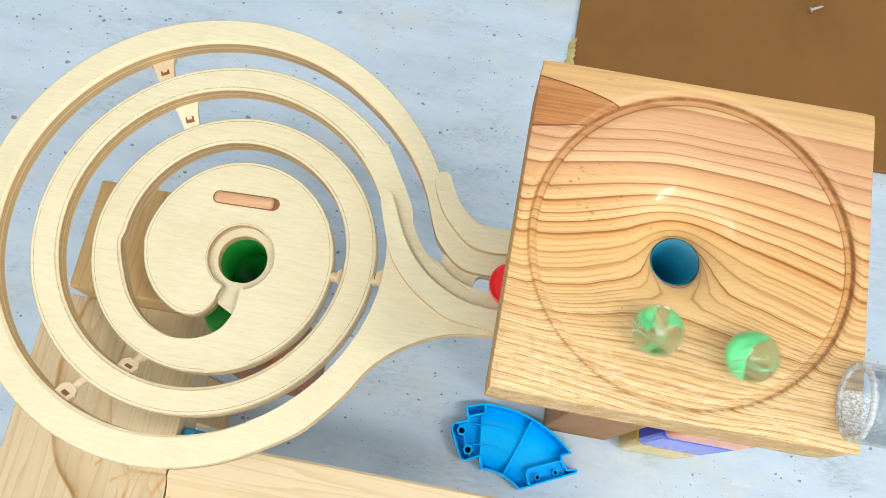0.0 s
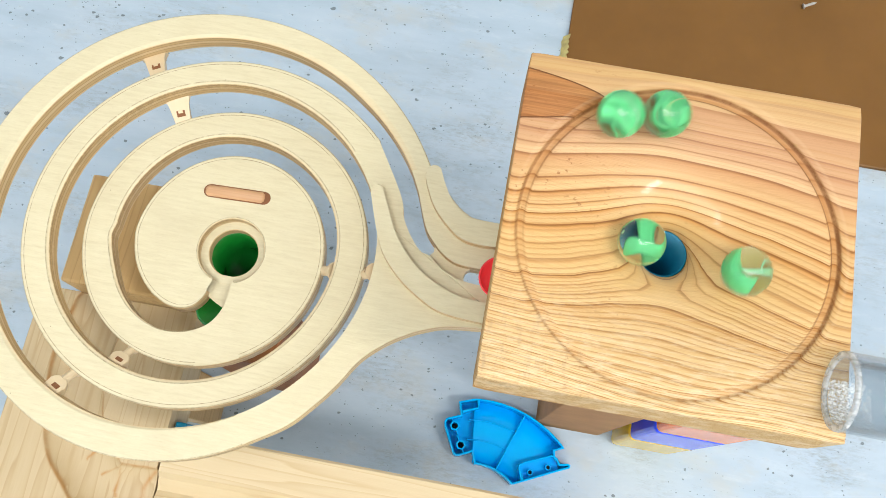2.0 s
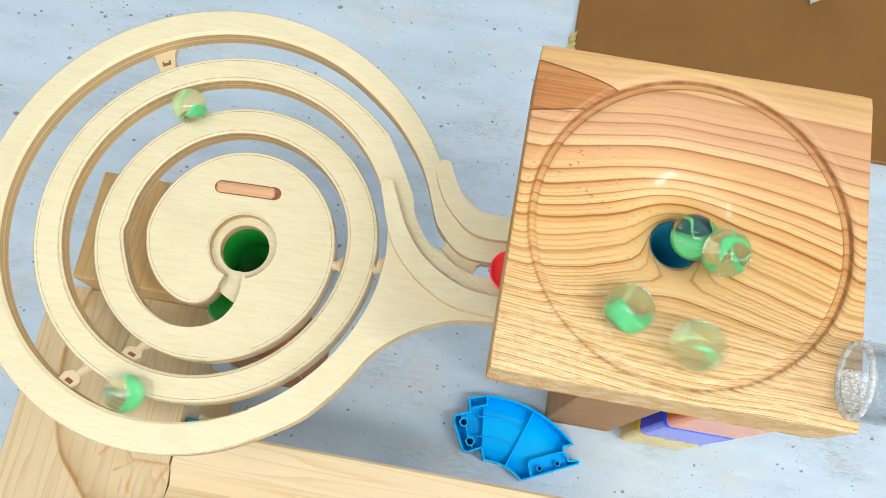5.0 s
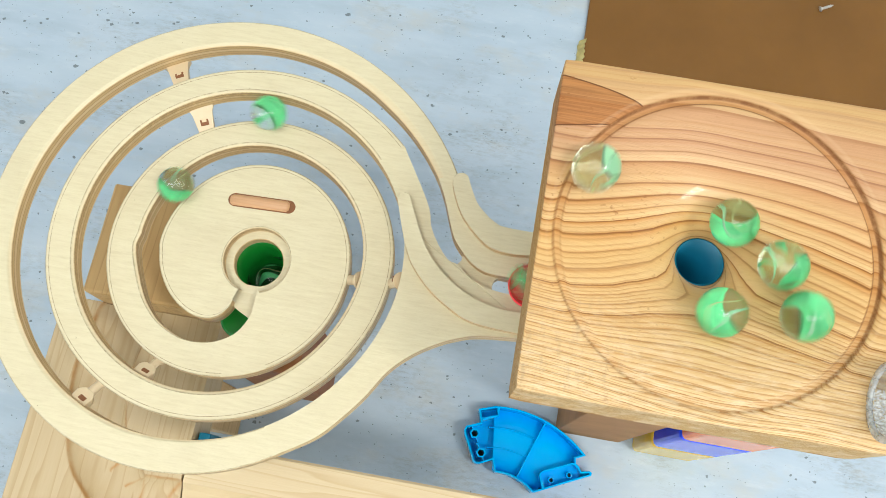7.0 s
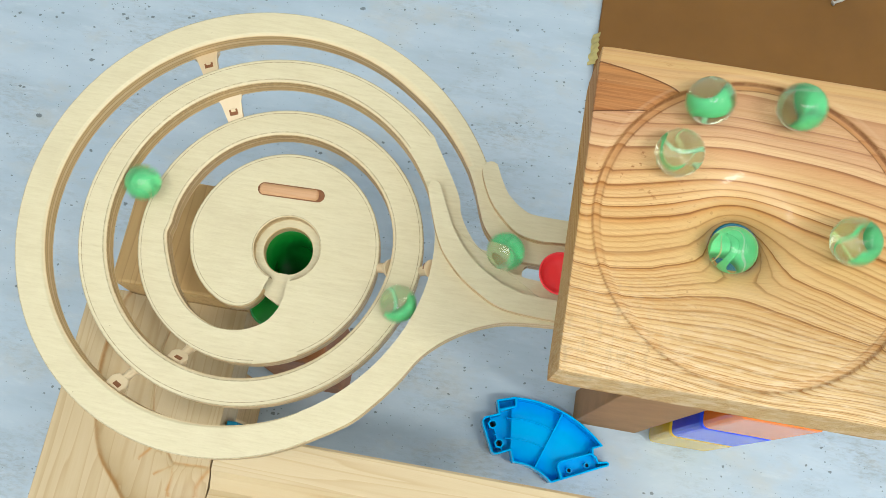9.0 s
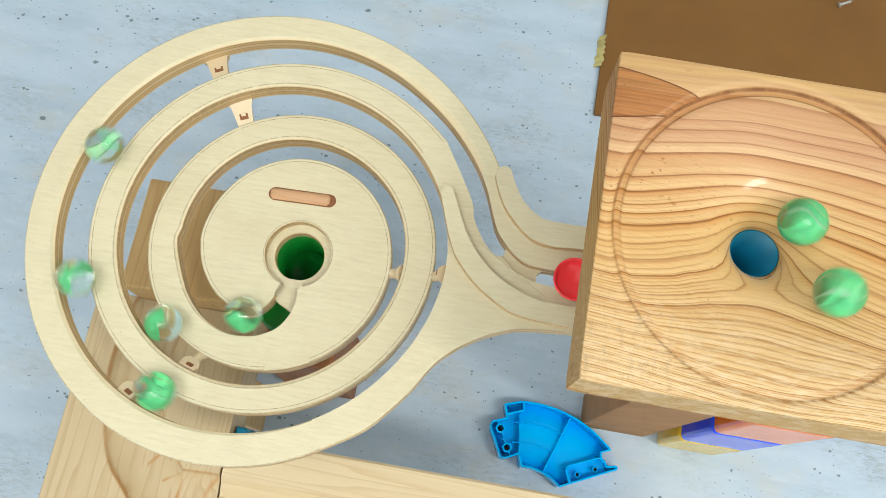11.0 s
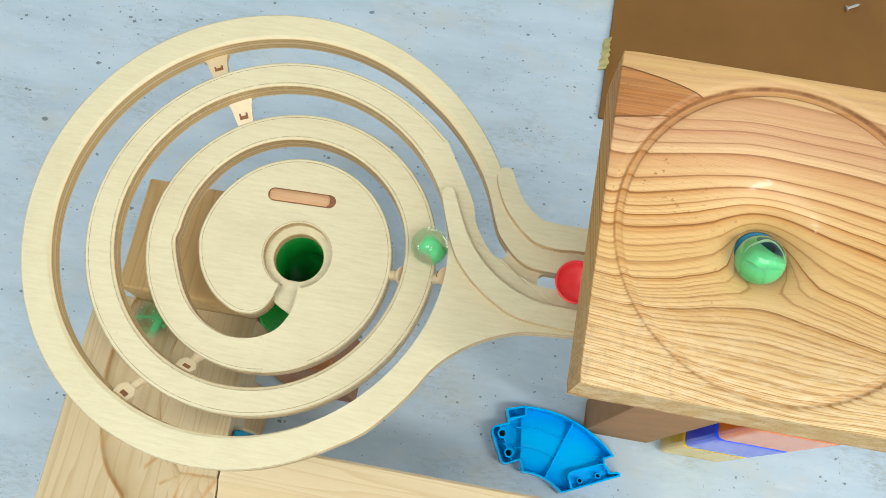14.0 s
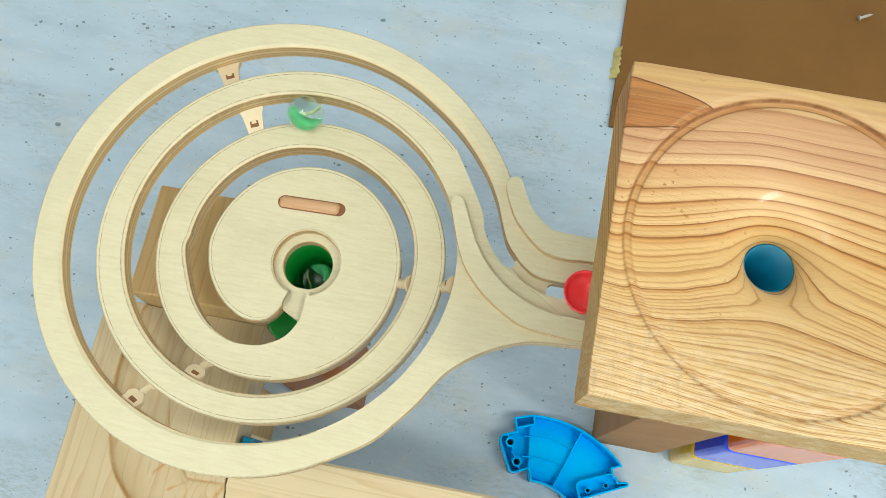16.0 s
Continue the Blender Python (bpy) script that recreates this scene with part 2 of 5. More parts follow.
    brim = ramp(nt, math_of(nt, "MULTIPLY", math_of(nt, "SUBTRACT", reach, off), 900.0), [(0.0, 0.0), (0.16, 1.0), (0.34, 1.0), (0.70, 0.0)])
    col = mix(nt, math_of(nt, "MULTIPLY", math_of(nt, "MULTIPLY", brim, level), 0.92), col, (0.12, 0.038, 0.010))
    # dark broken lines along the rim's groove, stronger at the back
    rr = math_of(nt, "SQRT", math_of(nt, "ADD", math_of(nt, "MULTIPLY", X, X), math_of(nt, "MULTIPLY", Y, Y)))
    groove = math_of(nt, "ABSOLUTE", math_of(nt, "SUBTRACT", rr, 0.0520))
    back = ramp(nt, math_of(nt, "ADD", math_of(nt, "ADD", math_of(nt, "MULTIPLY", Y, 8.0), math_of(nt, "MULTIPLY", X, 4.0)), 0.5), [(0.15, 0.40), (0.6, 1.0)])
    breakup = ramp(nt, noise_of(nt, coords(nt), 160, 5, 0.75), [(0.36, 0.55), (0.58, 1.0)])
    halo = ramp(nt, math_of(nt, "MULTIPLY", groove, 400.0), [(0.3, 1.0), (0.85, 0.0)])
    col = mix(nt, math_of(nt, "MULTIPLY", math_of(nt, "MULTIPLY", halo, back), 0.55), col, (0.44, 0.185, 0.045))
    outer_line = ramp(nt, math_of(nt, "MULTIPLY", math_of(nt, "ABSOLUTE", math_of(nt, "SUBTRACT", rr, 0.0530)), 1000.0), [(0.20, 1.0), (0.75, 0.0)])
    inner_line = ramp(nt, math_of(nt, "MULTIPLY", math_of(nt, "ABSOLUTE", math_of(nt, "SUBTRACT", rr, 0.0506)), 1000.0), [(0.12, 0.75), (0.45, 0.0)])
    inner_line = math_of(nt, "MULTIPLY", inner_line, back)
    ring_dark = math_of(nt, "MULTIPLY", math_of(nt, "MULTIPLY", math_of(nt, "MAXIMUM", outer_line, inner_line), back), breakup)
    col = mix(nt, math_of(nt, "MULTIPLY", ring_dark, 0.90), col, (0.185, 0.066, 0.015))
    # faint highlight painted pale on the lip outside the groove, stronger at the back
    lip = ramp(nt, math_of(nt, "MULTIPLY", math_of(nt, "ABSOLUTE", math_of(nt, "SUBTRACT", rr, 0.0552)), 1000.0), [(0.2, 0.10), (0.8, 0.0)])
    col = mix(nt, math_of(nt, "MULTIPLY", lip, back), col, (0.78, 0.57, 0.36))
    # small gouges over the left of the dish, grey handling marks and pale scuffs at the front
    nick = ramp(nt, noise_of(nt, coords(nt, (0.6, 1, 1), (0, 0, 35)), 620, 3, 0.6), [(0.62, 0.0), (0.68, 1.0)])
    where = math_of(nt, "MULTIPLY", ramp(nt, noise_of(nt, coords(nt), 38, 2), [(0.46, 0.0), (0.62, 1.0)]), ramp(nt, math_of(nt, "ADD", math_of(nt, "MULTIPLY", X, -9.0), 0.5), [(0.5, 0.15), (0.8, 1.0)]))
    col = mix(nt, math_of(nt, "MULTIPLY", math_of(nt, "MULTIPLY", nick, where), 0.75), col, (0.28, 0.10, 0.025))
    front = ramp(nt, math_of(nt, "ADD", math_of(nt, "MULTIPLY", Y, -9.0), 0.5), [(0.62, 0.0), (0.92, 1.0)])
    pale = ramp(nt, noise_of(nt, coords(nt, (60, 420, 60)), 2.2, 4, 0.7), [(0.46, 0.0), (0.64, 1.0)])
    col = mix(nt, math_of(nt, "MULTIPLY", math_of(nt, "MULTIPLY", pale, front), 0.55), col, (0.80, 0.64, 0.42))
    rub = math_of(nt, "MULTIPLY", ramp(nt, noise_of(nt, coords(nt, (260, 70, 60), (0, 0, 8)), 1.4, 4, 0.7), [(0.50, 0.0), (0.66, 1.0)]), math_of(nt, "MULTIPLY", front, ramp(nt, math_of(nt, "ADD", math_of(nt, "MULTIPLY", X, -9.0), 0.5), [(0.6, 0.0), (0.85, 1.0)])))
    col = mix(nt, math_of(nt, "MULTIPLY", rub, 0.30), col, (0.25, 0.19, 0.12))
    # end grain on the sides is greyer
    geo = nt.nodes.new("ShaderNodeNewGeometry")
    ns = nt.nodes.new("ShaderNodeSeparateXYZ")
    nt.links.new(geo.outputs["Normal"], ns.inputs[0])
    col = mix(nt, math_of(nt, "MULTIPLY", math_of(nt, "GREATER_THAN", math_of(nt, "ABSOLUTE", ns.outputs[0]), 0.8), math_of(nt, "MULTIPLY", math_of(nt, "GREATER_THAN", math_of(nt, "ABSOLUTE", X), 0.05), 0.3)), col, (0.20, 0.105, 0.04))
    nt.links.new(col, b.inputs["Base Color"])
    # the sawn sides are raw and matt
    raw = math_of(nt, "LESS_THAN", ns.outputs[2], 0.35)
    nt.links.new(math_of(nt, "MULTIPLY", math_of(nt, "SUBTRACT", math_of(nt, "SUBTRACT", 1.0, ring_dark), raw), math_of(nt, "MULTIPLY", ramp(nt, math_of(nt, "MULTIPLY", rr, 10.0), [(0.40, 1.0), (0.52, 0.0)]), 0.19)), b.inputs["Coat Weight"])
    worn = ramp(nt, math_of(nt, "MULTIPLY", rr, 10.0), [(0.40, 0.36), (0.53, 0.56)])
    nt.links.new(math_of(nt, "ADD", math_of(nt, "MULTIPLY", raw, 0.35), worn), b.inputs["Roughness"])
    nt.links.new(math_of(nt, "SUBTRACT", 0.32, math_of(nt, "MULTIPLY", raw, 0.27)), b.inputs["Specular IOR Level"])
    b.inputs["Coat Roughness"].default_value = 0.10
    bump(nt, b, math_of(nt, "ADD", math_of(nt, "MULTIPLY", late, -0.35), fib), 0.35, 0.0005)
    return m


def make_pine(name, light, dark, along="x", gloss=0.45):
    m, nt, b = mat(name, gloss)
    v = coords(nt, (3, 70, 60) if along == "x" else (70, 3, 60))
    n = noise_of(nt, v, 1.0, 2, 0.45, 0.15)
    line = math_of(nt, "FRACT", math_of(nt, "MULTIPLY", n, 9.0))
    g = ramp(nt, line, [(0.0, 0.0), (0.7, 0.25), (0.95, 1.0), (1.0, 0.0)])
    fib = noise_of(nt, coords(nt, (30, 600, 300) if along == "x" else (600, 30, 300)), 2.0, 3, 0.6)
    col = mix(nt, math_of(nt, "MULTIPLY", g, 0.55), light, dark)
    col = mix(nt, math_of(nt, "MULTIPLY", fib, 0.3), col, dark)
    # resin and dirt along a carved edge
    st = nd(nt, "ShaderNodeAttribute", attribute_name="stain")
    spots = ramp(nt, noise_of(nt, coords(nt, (1, 1, 1)), 90, 3, 0.6), [(0.34, 0.35), (0.58, 1.0)])
    col = mix(nt, math_of(nt, "MULTIPLY", math_of(nt, "MULTIPLY", st.outputs["Fac"], spots), 0.85), col, (0.44, 0.20, 0.040))
    nt.links.new(col, b.inputs["Base Color"])
    bump(nt, b, fib, 0.15, 0.0004)
    return m


def make_plain(name, col, rough=0.4, vary=0.12, scale=60, bumpy=0.1):
    m, nt, b = mat(name, rough)
    n = noise_of(nt, coords(nt), scale, 4, 0.6)
    dark = tuple(c * (1 - vary) for c in col)
    light = tuple(min(1, c * (1 + vary)) for c in col)
    nt.links.new(ramp(nt, n, [(0.3, dark), (0.7, light)]), b.inputs["Base Color"])
    if bumpy:
        bump(nt, b, n, bumpy, 0.0005)
    return m


def make_glass(name, col, rough=0.02, ior=1.5):
    m, nt, b = mat(name, rough)
    b.inputs["Base Color"].default_value = (*col, 1)
    b.inputs["Transmission Weight"].default_value = 1.0
    b.inputs["IOR"].default_value = ior
    return m


TABLE = make_table()
PLY = make_ply()
CEDAR = make_cedar()
PINE = make_pine("pine", (0.55, 0.435, 0.26), (0.39, 0.255, 0.11), "y")
PINE_X = make_pine("pine_rail", (0.66, 0.54, 0.34), (0.50, 0.34, 0.16), "x")
PINE_DARK = make_pine("pine_worn", (0.66, 0.45, 0.20), (0.40, 0.22, 0.07), "y")
BOARD = make_plain("brown_board", (0.190, 0.089, 0.022), 0.42, 0.10, 14, 0.06)
TAN = make_plain("tan_board", (0.42, 0.225, 0.10), 0.75, 0.10, 50, 0.1)
BLUE = make_plain("blue_plastic", (0.0003, 0.46, 1.0), 0.16, 0.05, 40, 0.0)
RED = make_plain("red_plastic", (0.95, 0.055, 0.065), 0.30, 0.05, 40, 0.0)
CREAM = make_plain("cream_plastic", (0.66, 0.525, 0.335), 0.35, 0.05, 80, 0.0)
TEAL = make_plain("teal_plastic", (0.006, 0.16, 0.27), 0.35, 0.08, 60, 0.0)
GREEN = make_plain("green_plastic", (0.006, 0.17, 0.020), 0.22, 0.08, 60, 0.0)
DOWEL = make_pine("dowel_wood", (0.63, 0.37, 0.20), (0.50, 0.27, 0.13), "x")
YELLOW = make_plain("yellow_paint", (0.84, 0.55, 0.03), 0.25, 0.05, 80, 0.05)
NAVY = make_plain("blue_paint", (0.012, 0.07, 0.95), 0.25, 0.05, 80, 0.05)
ORANGE = make_plain("orange_paint", (0.98, 0.22, 0.012), 0.25, 0.05, 80, 0.05)
for m in (YELLOW, NAVY, ORANGE):
    coat = m.node_tree.nodes["Principled BSDF"].inputs
    coat["Coat Weight"].default_value, coat["Coat Roughness"].default_value, coat["Coat IOR"].default_value = 0.28, 0.15, 1.5
for m in (TAN, BLUE, TEAL, BOARD):
    m.node_tree.nodes["Principled BSDF"].inputs["Specular IOR Level"].default_value = 0.25
WALL = make_plain("wall_paint", (0.82, 0.84, 0.85), 0.8, 0.04, 3, 0.05)
TAPE = make_plain("old_tape", (0.50, 0.42, 0.16), 0.6, 0.3, 90, 0.4)
SHADE = make_plain("socket_dark_shade", (0.03, 0.035, 0.03), 0.6, 0.2, 200, 0.1)
# dark brown that stands for the shade inside uncut notches and slots
RECESS_SHADE = make_plain("recess_shade", (0.22, 0.085, 0.03), 0.7, 0.2, 200, 0.1)
STEEL = make_plain("screw_metal", (0.42, 0.40, 0.37), 0.35, 0.1, 300, 0.1)
def make_acrylic():
    m, nt, b = mat("clear_acrylic", 0.1)
    see, gloss, fr, mx = (nt.nodes.new("ShaderNode" + k) for k in ("BsdfTransparent", "BsdfGlossy", "LayerWeight", "MixShader"))
    see.inputs[0].default_value = (0.93, 0.95, 0.96, 1)
    gloss.inputs["Roughness"].default_value = 0.12
    fr.inputs[0].default_value = 0.12
    nt.links.new(fr.outputs[1], mx.inputs[0])
    nt.links.new(see.outputs[0], mx.inputs[1])
    nt.links.new(gloss.outputs[0], mx.inputs[2])
    nt.links.new(mx.outputs[0], nt.nodes["Material Output"].inputs[0])
    return m


ACRYLIC = make_acrylic()
FROST = make_acrylic()
FROST.name = "scuffed_acrylic"
RIMMED = make_acrylic()
RIMMED.name = "sawn_acrylic"


def scuff(m, scale, low, high):
    """Whitish scratches over clear acrylic."""
    nt = m.node_tree
    out = nt.nodes["Material Output"]
    clear = out.inputs[0].links[0].from_socket
    white, mx = nt.nodes.new("ShaderNodeBsdfDiffuse"), nt.nodes.new("ShaderNodeMixShader")
    white.inputs[0].default_value = (0.95, 0.96, 0.96, 1)
    nt.links.new(ramp(nt, noise_of(nt, coords(nt, (1, 1.5, 1)), scale, 5, 0.7), [(0.38, low), (0.62, high)]), mx.inputs[0])
    nt.links.new(clear, mx.inputs[1])
    nt.links.new(white.outputs[0], mx.inputs[2])
    nt.links.new(mx.outputs[0], out.inputs[0])


scuff(FROST, 1000, 0.10, 0.62)
scuff(RIMMED, 300, 0.16, 0.40)
MARBLE = make_glass("marble_glass", (0.87, 1.0, 0.86), 0.0, 1.48)
VANE = make_plain("green_vane", (0.19, 0.93, 0.40), 0.4, 0.15, 300, 0.0)
VANE_PALE = make_plain("pale_vane", (0.50, 0.90, 0.60), 0.4, 0.15, 300, 0.0)
THREAD = make_plain("yellow_thread", (0.80, 0.85, 0.42), 0.4, 0.1, 300, 0.0)

# ---- mesh helpers (lengths in millimetres where the name says mm) ----


def mesh_of(name, verts, faces, material, parent=None, label="", smooth=False, attrs=None):
    me = bpy.data.meshes.new(name)
    me.from_pydata(verts, [], faces)
    me.update()
    for key, values in (attrs or {}).items():
        at = me.attributes.new(key, "FLOAT", "CORNER" if len(values) == len(me.loops) else "POINT")
        at.data.foreach_set("value", values)
    if smooth:
        me.polygons.foreach_set("use_smooth", [True] * len(me.polygons))
    me.materials.append(material)
    ob = new(name, me)
    if parent is not None:
        ob.parent = parent
    if label:
        tagged(ob, label)
    return ob


def part(name, bm, material, parent=None, label="", smooth=False):
    bmesh.ops.recalc_face_normals(bm, faces=bm.faces)
    me = bpy.data.meshes.new(name)
    bm.to_mesh(me)
    bm.free()
    if smooth:
        me.polygons.foreach_set("use_smooth", [True] * len(me.polygons))
    me.materials.append(material)
    ob = new(name, me)
    if parent is not None:
        ob.parent = parent
    if label:
        tagged(ob, label)
    return ob


def box(lo, hi, bevel=0.0, segments=2, bm=None):
    bm = bm or bmesh.new()
    r = bmesh.ops.create_cube(bm, size=1)
    size = [b - a for a, b in zip(lo, hi)]
    mid = [(a + b) / 2 for a, b in zip(lo, hi)]
    bmesh.ops.transform(bm, matrix=Matrix.Translation(mid) @ Matrix.Diagonal((*size, 1)), verts=r["verts"])
    if bevel:
        edges = list({e for v in r["verts"] for e in v.link_edges})
        bmesh.ops.bevel(bm, geom=edges, offset=bevel, segments=segments, affect="EDGES", profile=0.5)
    return bm


def lathe(profile, n=48, closed=False):
    """Turned solid round z from (r, z) pairs."""
    bm = bmesh.new()
    rings = []
    for r, z in profile:
        rings.append([bm.verts.new((r * math.cos(2 * math.pi * i / n), r * math.sin(2 * math.pi * i / n), z)) for i in range(n)])
    pairs = list(zip(rings, rings[1:])) + ([(rings[-1], rings[0])] if closed else [])
    for a, b in pairs:
        for i in range(n):
            bm.faces.new((a[i], a[(i + 1) % n], b[(i + 1) % n], b[i]))
    return bm


def prism(points, z0, z1, bevel=0.0, bm=None):
    """Upright solid over an outline; z1 may be a function of the point."""
    bm = bm or bmesh.new()
    top = [bm.verts.new((x, y, z1(x, y) if callable(z1) else z1)) for x, y in points]
    low = [bm.verts.new((x, y, z0(x, y) if callable(z0) else z0)) for x, y in points]
    n = len(points)
    ft = bm.faces.new(top)
    bm.faces.new(low[::-1])
    for i in range(n):
        bm.faces.new((top[(i + 1) % n], top[i], low[i], low[(i + 1) % n]))
    if bevel:
        bmesh.ops.bevel(bm, geom=list(ft.edges), offset=bevel, segments=2, affect="EDGES", profile=0.5)
    return bm


def spline(points, n):
    """n + 1 points of a smooth open curve through the given ones."""
    p = np.array(points, float)
    p = np.vstack([2 * p[0] - p[1], p, 2 * p[-1] - p[-2]])
    out = []
    for u in np.linspace(0, len(p) - 3 - 1e-9, n + 1):
        i, f = int(u), u - int(u)
        a, b, c, d = p[i:i + 4]
        out.append(0.5 * (2 * b + (c - a) * f + (2 * a - 5 * b + 4 * c - d) * f * f + (3 * b - a - 3 * c + d) * f ** 3))
    return [tuple(float(v) for v in q) for q in out]


def empty(name, label, category, at=(0, 0, 0), group=""):
    ob = new(name)
    ob.location = at
    return tagged(ob, label, category, group)


def ply_attrs(ob):
    """Mark the cut edges of a plywood part and the height within its thickness."""
    me = ob.data
    lay = me.attributes.new("layer", "FLOAT", "CORNER")
    edge = me.attributes.new("edge", "FLOAT", "CORNER")
    zs = {}
    for v in me.vertices:
        zs[v.index] = v.co.z
    for p in me.polygons:
        side = abs(p.normal.z) < 0.6
        lo, hi = min(zs[i] for i in p.vertices), max(zs[i] for i in p.vertices)
        for li, vi in zip(p.loop_indices, p.vertices):
            edge.data[li].value = 1.0 if side else 0.0
            lay.data[li].value = (zs[vi] - lo) / max(hi - lo, 1e-6) if side else 1.0

# ---- the place ----
MM = 0.001


def build_room():
    bm = box((-1.6, -1.6, -0.04), (1.6, 1.6, 0.0))
    tagged(part("table", bm, TABLE), "worn pale blue-white painted table top with dark specks", "table", kind="structure")
    for i, (lo, hi) in enumerate((((-1.7, -1.7, -0.04), (-1.6, 1.7, 2.3)), ((1.6, -1.7, -0.04), (1.7, 1.7, 2.3)),
                                  ((-1.6, -1.7, -0.04), (1.6, -1.6, 2.3)), ((-1.6, 1.6, -0.04), (1.6, 1.7, 2.3)))):
        tagged(part("wall_" + ("west", "east", "south", "north")[i], box(lo, hi), WALL), "plain pale painted wall", "wall", kind="structure")
    tagged(part("ceiling", box((-1.7, -1.7, 2.3), (1.7, 1.7, 2.4)), WALL), "plain pale ceiling", "ceiling", kind="structure")
    # brown sheet on the table, with a torn strip of tape on its edge and a loose screw
    ob = part("brown_sheet", box((0.036, 0.262, 0.0), (0.75, 0.85, 0.004), 0.001), BOARD)
    tagged(ob, "flat glossy brown board lying on the table", "board")
    bm = bmesh.new()
    random.seed(4)
    top, low = [], []
    for i in range(13):
        y = 0.304 + 0.028 * i / 12
        x0, x1 = 0.0315 + random.uniform(-0.001, 0.001), 0.0375 + random.uniform(-0.0012, 0.001)
        top.append((bm.verts.new((x0, y, 0.0008)), bm.verts.new((x1, y, 0.0058 + random.uniform(0, 0.001)))))
        low.append((bm.verts.new((x0, y, 0.0002)), bm.verts.new((x1, y, 0.0050))))
    for i in range(12):
        bm.faces.new((top[i][0], top[i][1], top[i + 1][1], top[i + 1][0]))
        bm.faces.new((low[i][0], low[i][1], low[i + 1][1], low[i + 1][0]))
        bm.faces.new((top[i][0], top[i + 1][0], low[i + 1][0], low[i][0]))
        bm.faces.new((top[i][1], top[i + 1][1], low[i + 1][1], low[i][1]))
    tagged(part("tape_strip", bm, TAPE), "torn yellowed tape on the brown board's edge", "tape")
    screw = empty("screw", "small loose metal screw lying on the brown board", "screw", (0.2204, 0.3922, 0.0064))
    bm = lathe([(0.0002, 0.0), (0.0022, 0.0001), (0.0024, 0.0006), (0.0012, 0.0016), (0.0011, 0.002), (0.0011, 0.009), (0.0001, 0.0115)], 14)
    bmesh.ops.transform(bm, matrix=pose(0, 0, 0, 0, 82, 25), verts=bm.verts)
    part("shank", bm, STEEL, screw, smooth=True)


def dish_depth(r):
    """Depth of the turned dish, in millimetres, below the block's top, r from its middle."""
    if r >= 56.0:
        return 0.0
    knots = [(8.7, -19.5), (9.4, -17.4), (10.6, -15.5), (12.5, -13.3), (15.5, -11.0), (20, -8.7), (27, -6.4), (36, -4.3),
             (44, -2.6), (49.8, -1.5), (50.5, -1.9), (51.2, -2.3), (52.6, -2.3), (53.2, -1.3), (53.8, -0.75), (54.8, -0.25), (56.0, 0.0)]
    r = max(r, 8.7)
    for (a, za), (b, zb) in zip(knots, knots[1:]):
        if r <= b:
            return za + (zb - za) * (r - a) / (b - a)
    return 0.0


BOWL = (57.5, 57.0)
TOP = 346.0


def build_block():
    """The square block with a turned dish that falls to a hole."""
    n, half, thick = 160, 57.5, 28.0
    verts, faces, rings = [], [], []

    def ring(fn):
        base = len(verts)
        for i in range(n):
            a = 2 * math.pi * i / n
            x, y, z = fn(a)
            verts.append((x * MM, y * MM, z * MM))
        rings.append(base)

    def square(h, z, corner=1.2):
        def fn(a):
            c, s = math.cos(a), math.sin(a)
            k = h / max(abs(c), abs(s))
            x, y = c * k, s * k
            over = math.hypot(max(abs(x) - (h - corner), 0), max(abs(y) - (h - corner), 0))
            if abs(x) > h - corner and abs(y) > h - corner and over > corner:
                x = math.copysign(h - corner + (abs(x) - h + corner) * corner / over, x)
                y = math.copysign(h - corner + (abs(y) - h + corner) * corner / over, y)
            return x, y - (57.0 - 57.5) * 1.0, z
        return fn
    ring(lambda a: (8.7 * math.cos(a), 8.7 * math.sin(a), -thick))
    ring(lambda a: (8.7 * math.cos(a), 8.7 * math.sin(a), -20.4))
    for r in (8.8, 9.4, 10.0, 10.7, 11.6, 12.6, 14, 15.6, 17.5, 20, 23, 27, 31, 36, 40, 44, 47.5, 49.8, 50.5, 51.2, 52.0, 52.6, 53.2, 53.8, 54.3, 54.8, 55.4, 56.0):
        def fn(a, r=r):
            x, y = r * math.cos(a), r * math.sin(a)
            # the front of the rim is turned more shallowly and worn
            d = dish_depth(r)
            front = max(0.0, -math.sin(a + 0.35)) ** 0.7
            d *= 1 - 0.55 * front * min(max((r - 30) / 20, 0), 1)
            return x, y, d
        ring(fn)
    ring(square(half - 0.8, 0.0))
    ring(square(half - 0.25, -0.25))
    ring(square(half, -0.8))
    ring(square(half, -thick + 0.6))
    ring(square(half - 0.6, -thick))
    for a, b in zip(rings, rings[1:] + rings[:1]):
        for i in range(n):
            j = (i + 1) % n
            faces.append((a + i, a + j, b + j, b + i))
    thing = empty("funnel_block", "square honey-coloured softwood block with a turned dish and centre hole", "marble funnel", (BOWL[0] * MM, BOWL[1] * MM, TOP * MM))
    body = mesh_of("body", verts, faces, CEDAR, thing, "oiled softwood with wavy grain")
    flat = [False] * len(faces)
    for f in range(len(faces)):
        flat[f] = f < 30 * n
    body.data.polygons.foreach_set("use_smooth", flat)
    # teal pipe under the hole
    drop = empty("drop_pipe", "teal plastic drop pipe beneath the funnel hole", "pipe", (BOWL[0] * MM, BOWL[1] * MM, (TOP - 28) * MM))
    prof = [(8.05, 7.8), (8.62, 7.4), (8.62, -0.2), (10.4, -0.4), (10.4, -26), (0.1, -34), (0.1, -32), (8.05, -25)]
    bm = lathe([(r * MM, z * MM) for r, z in prof], 40, True)
    part("pipe_wall", bm, TEAL, drop, smooth=True)


# spiral: edges of the sawn slot, turn by turn, as radius over angle round its middle
MID = (-129.45, 54.0)


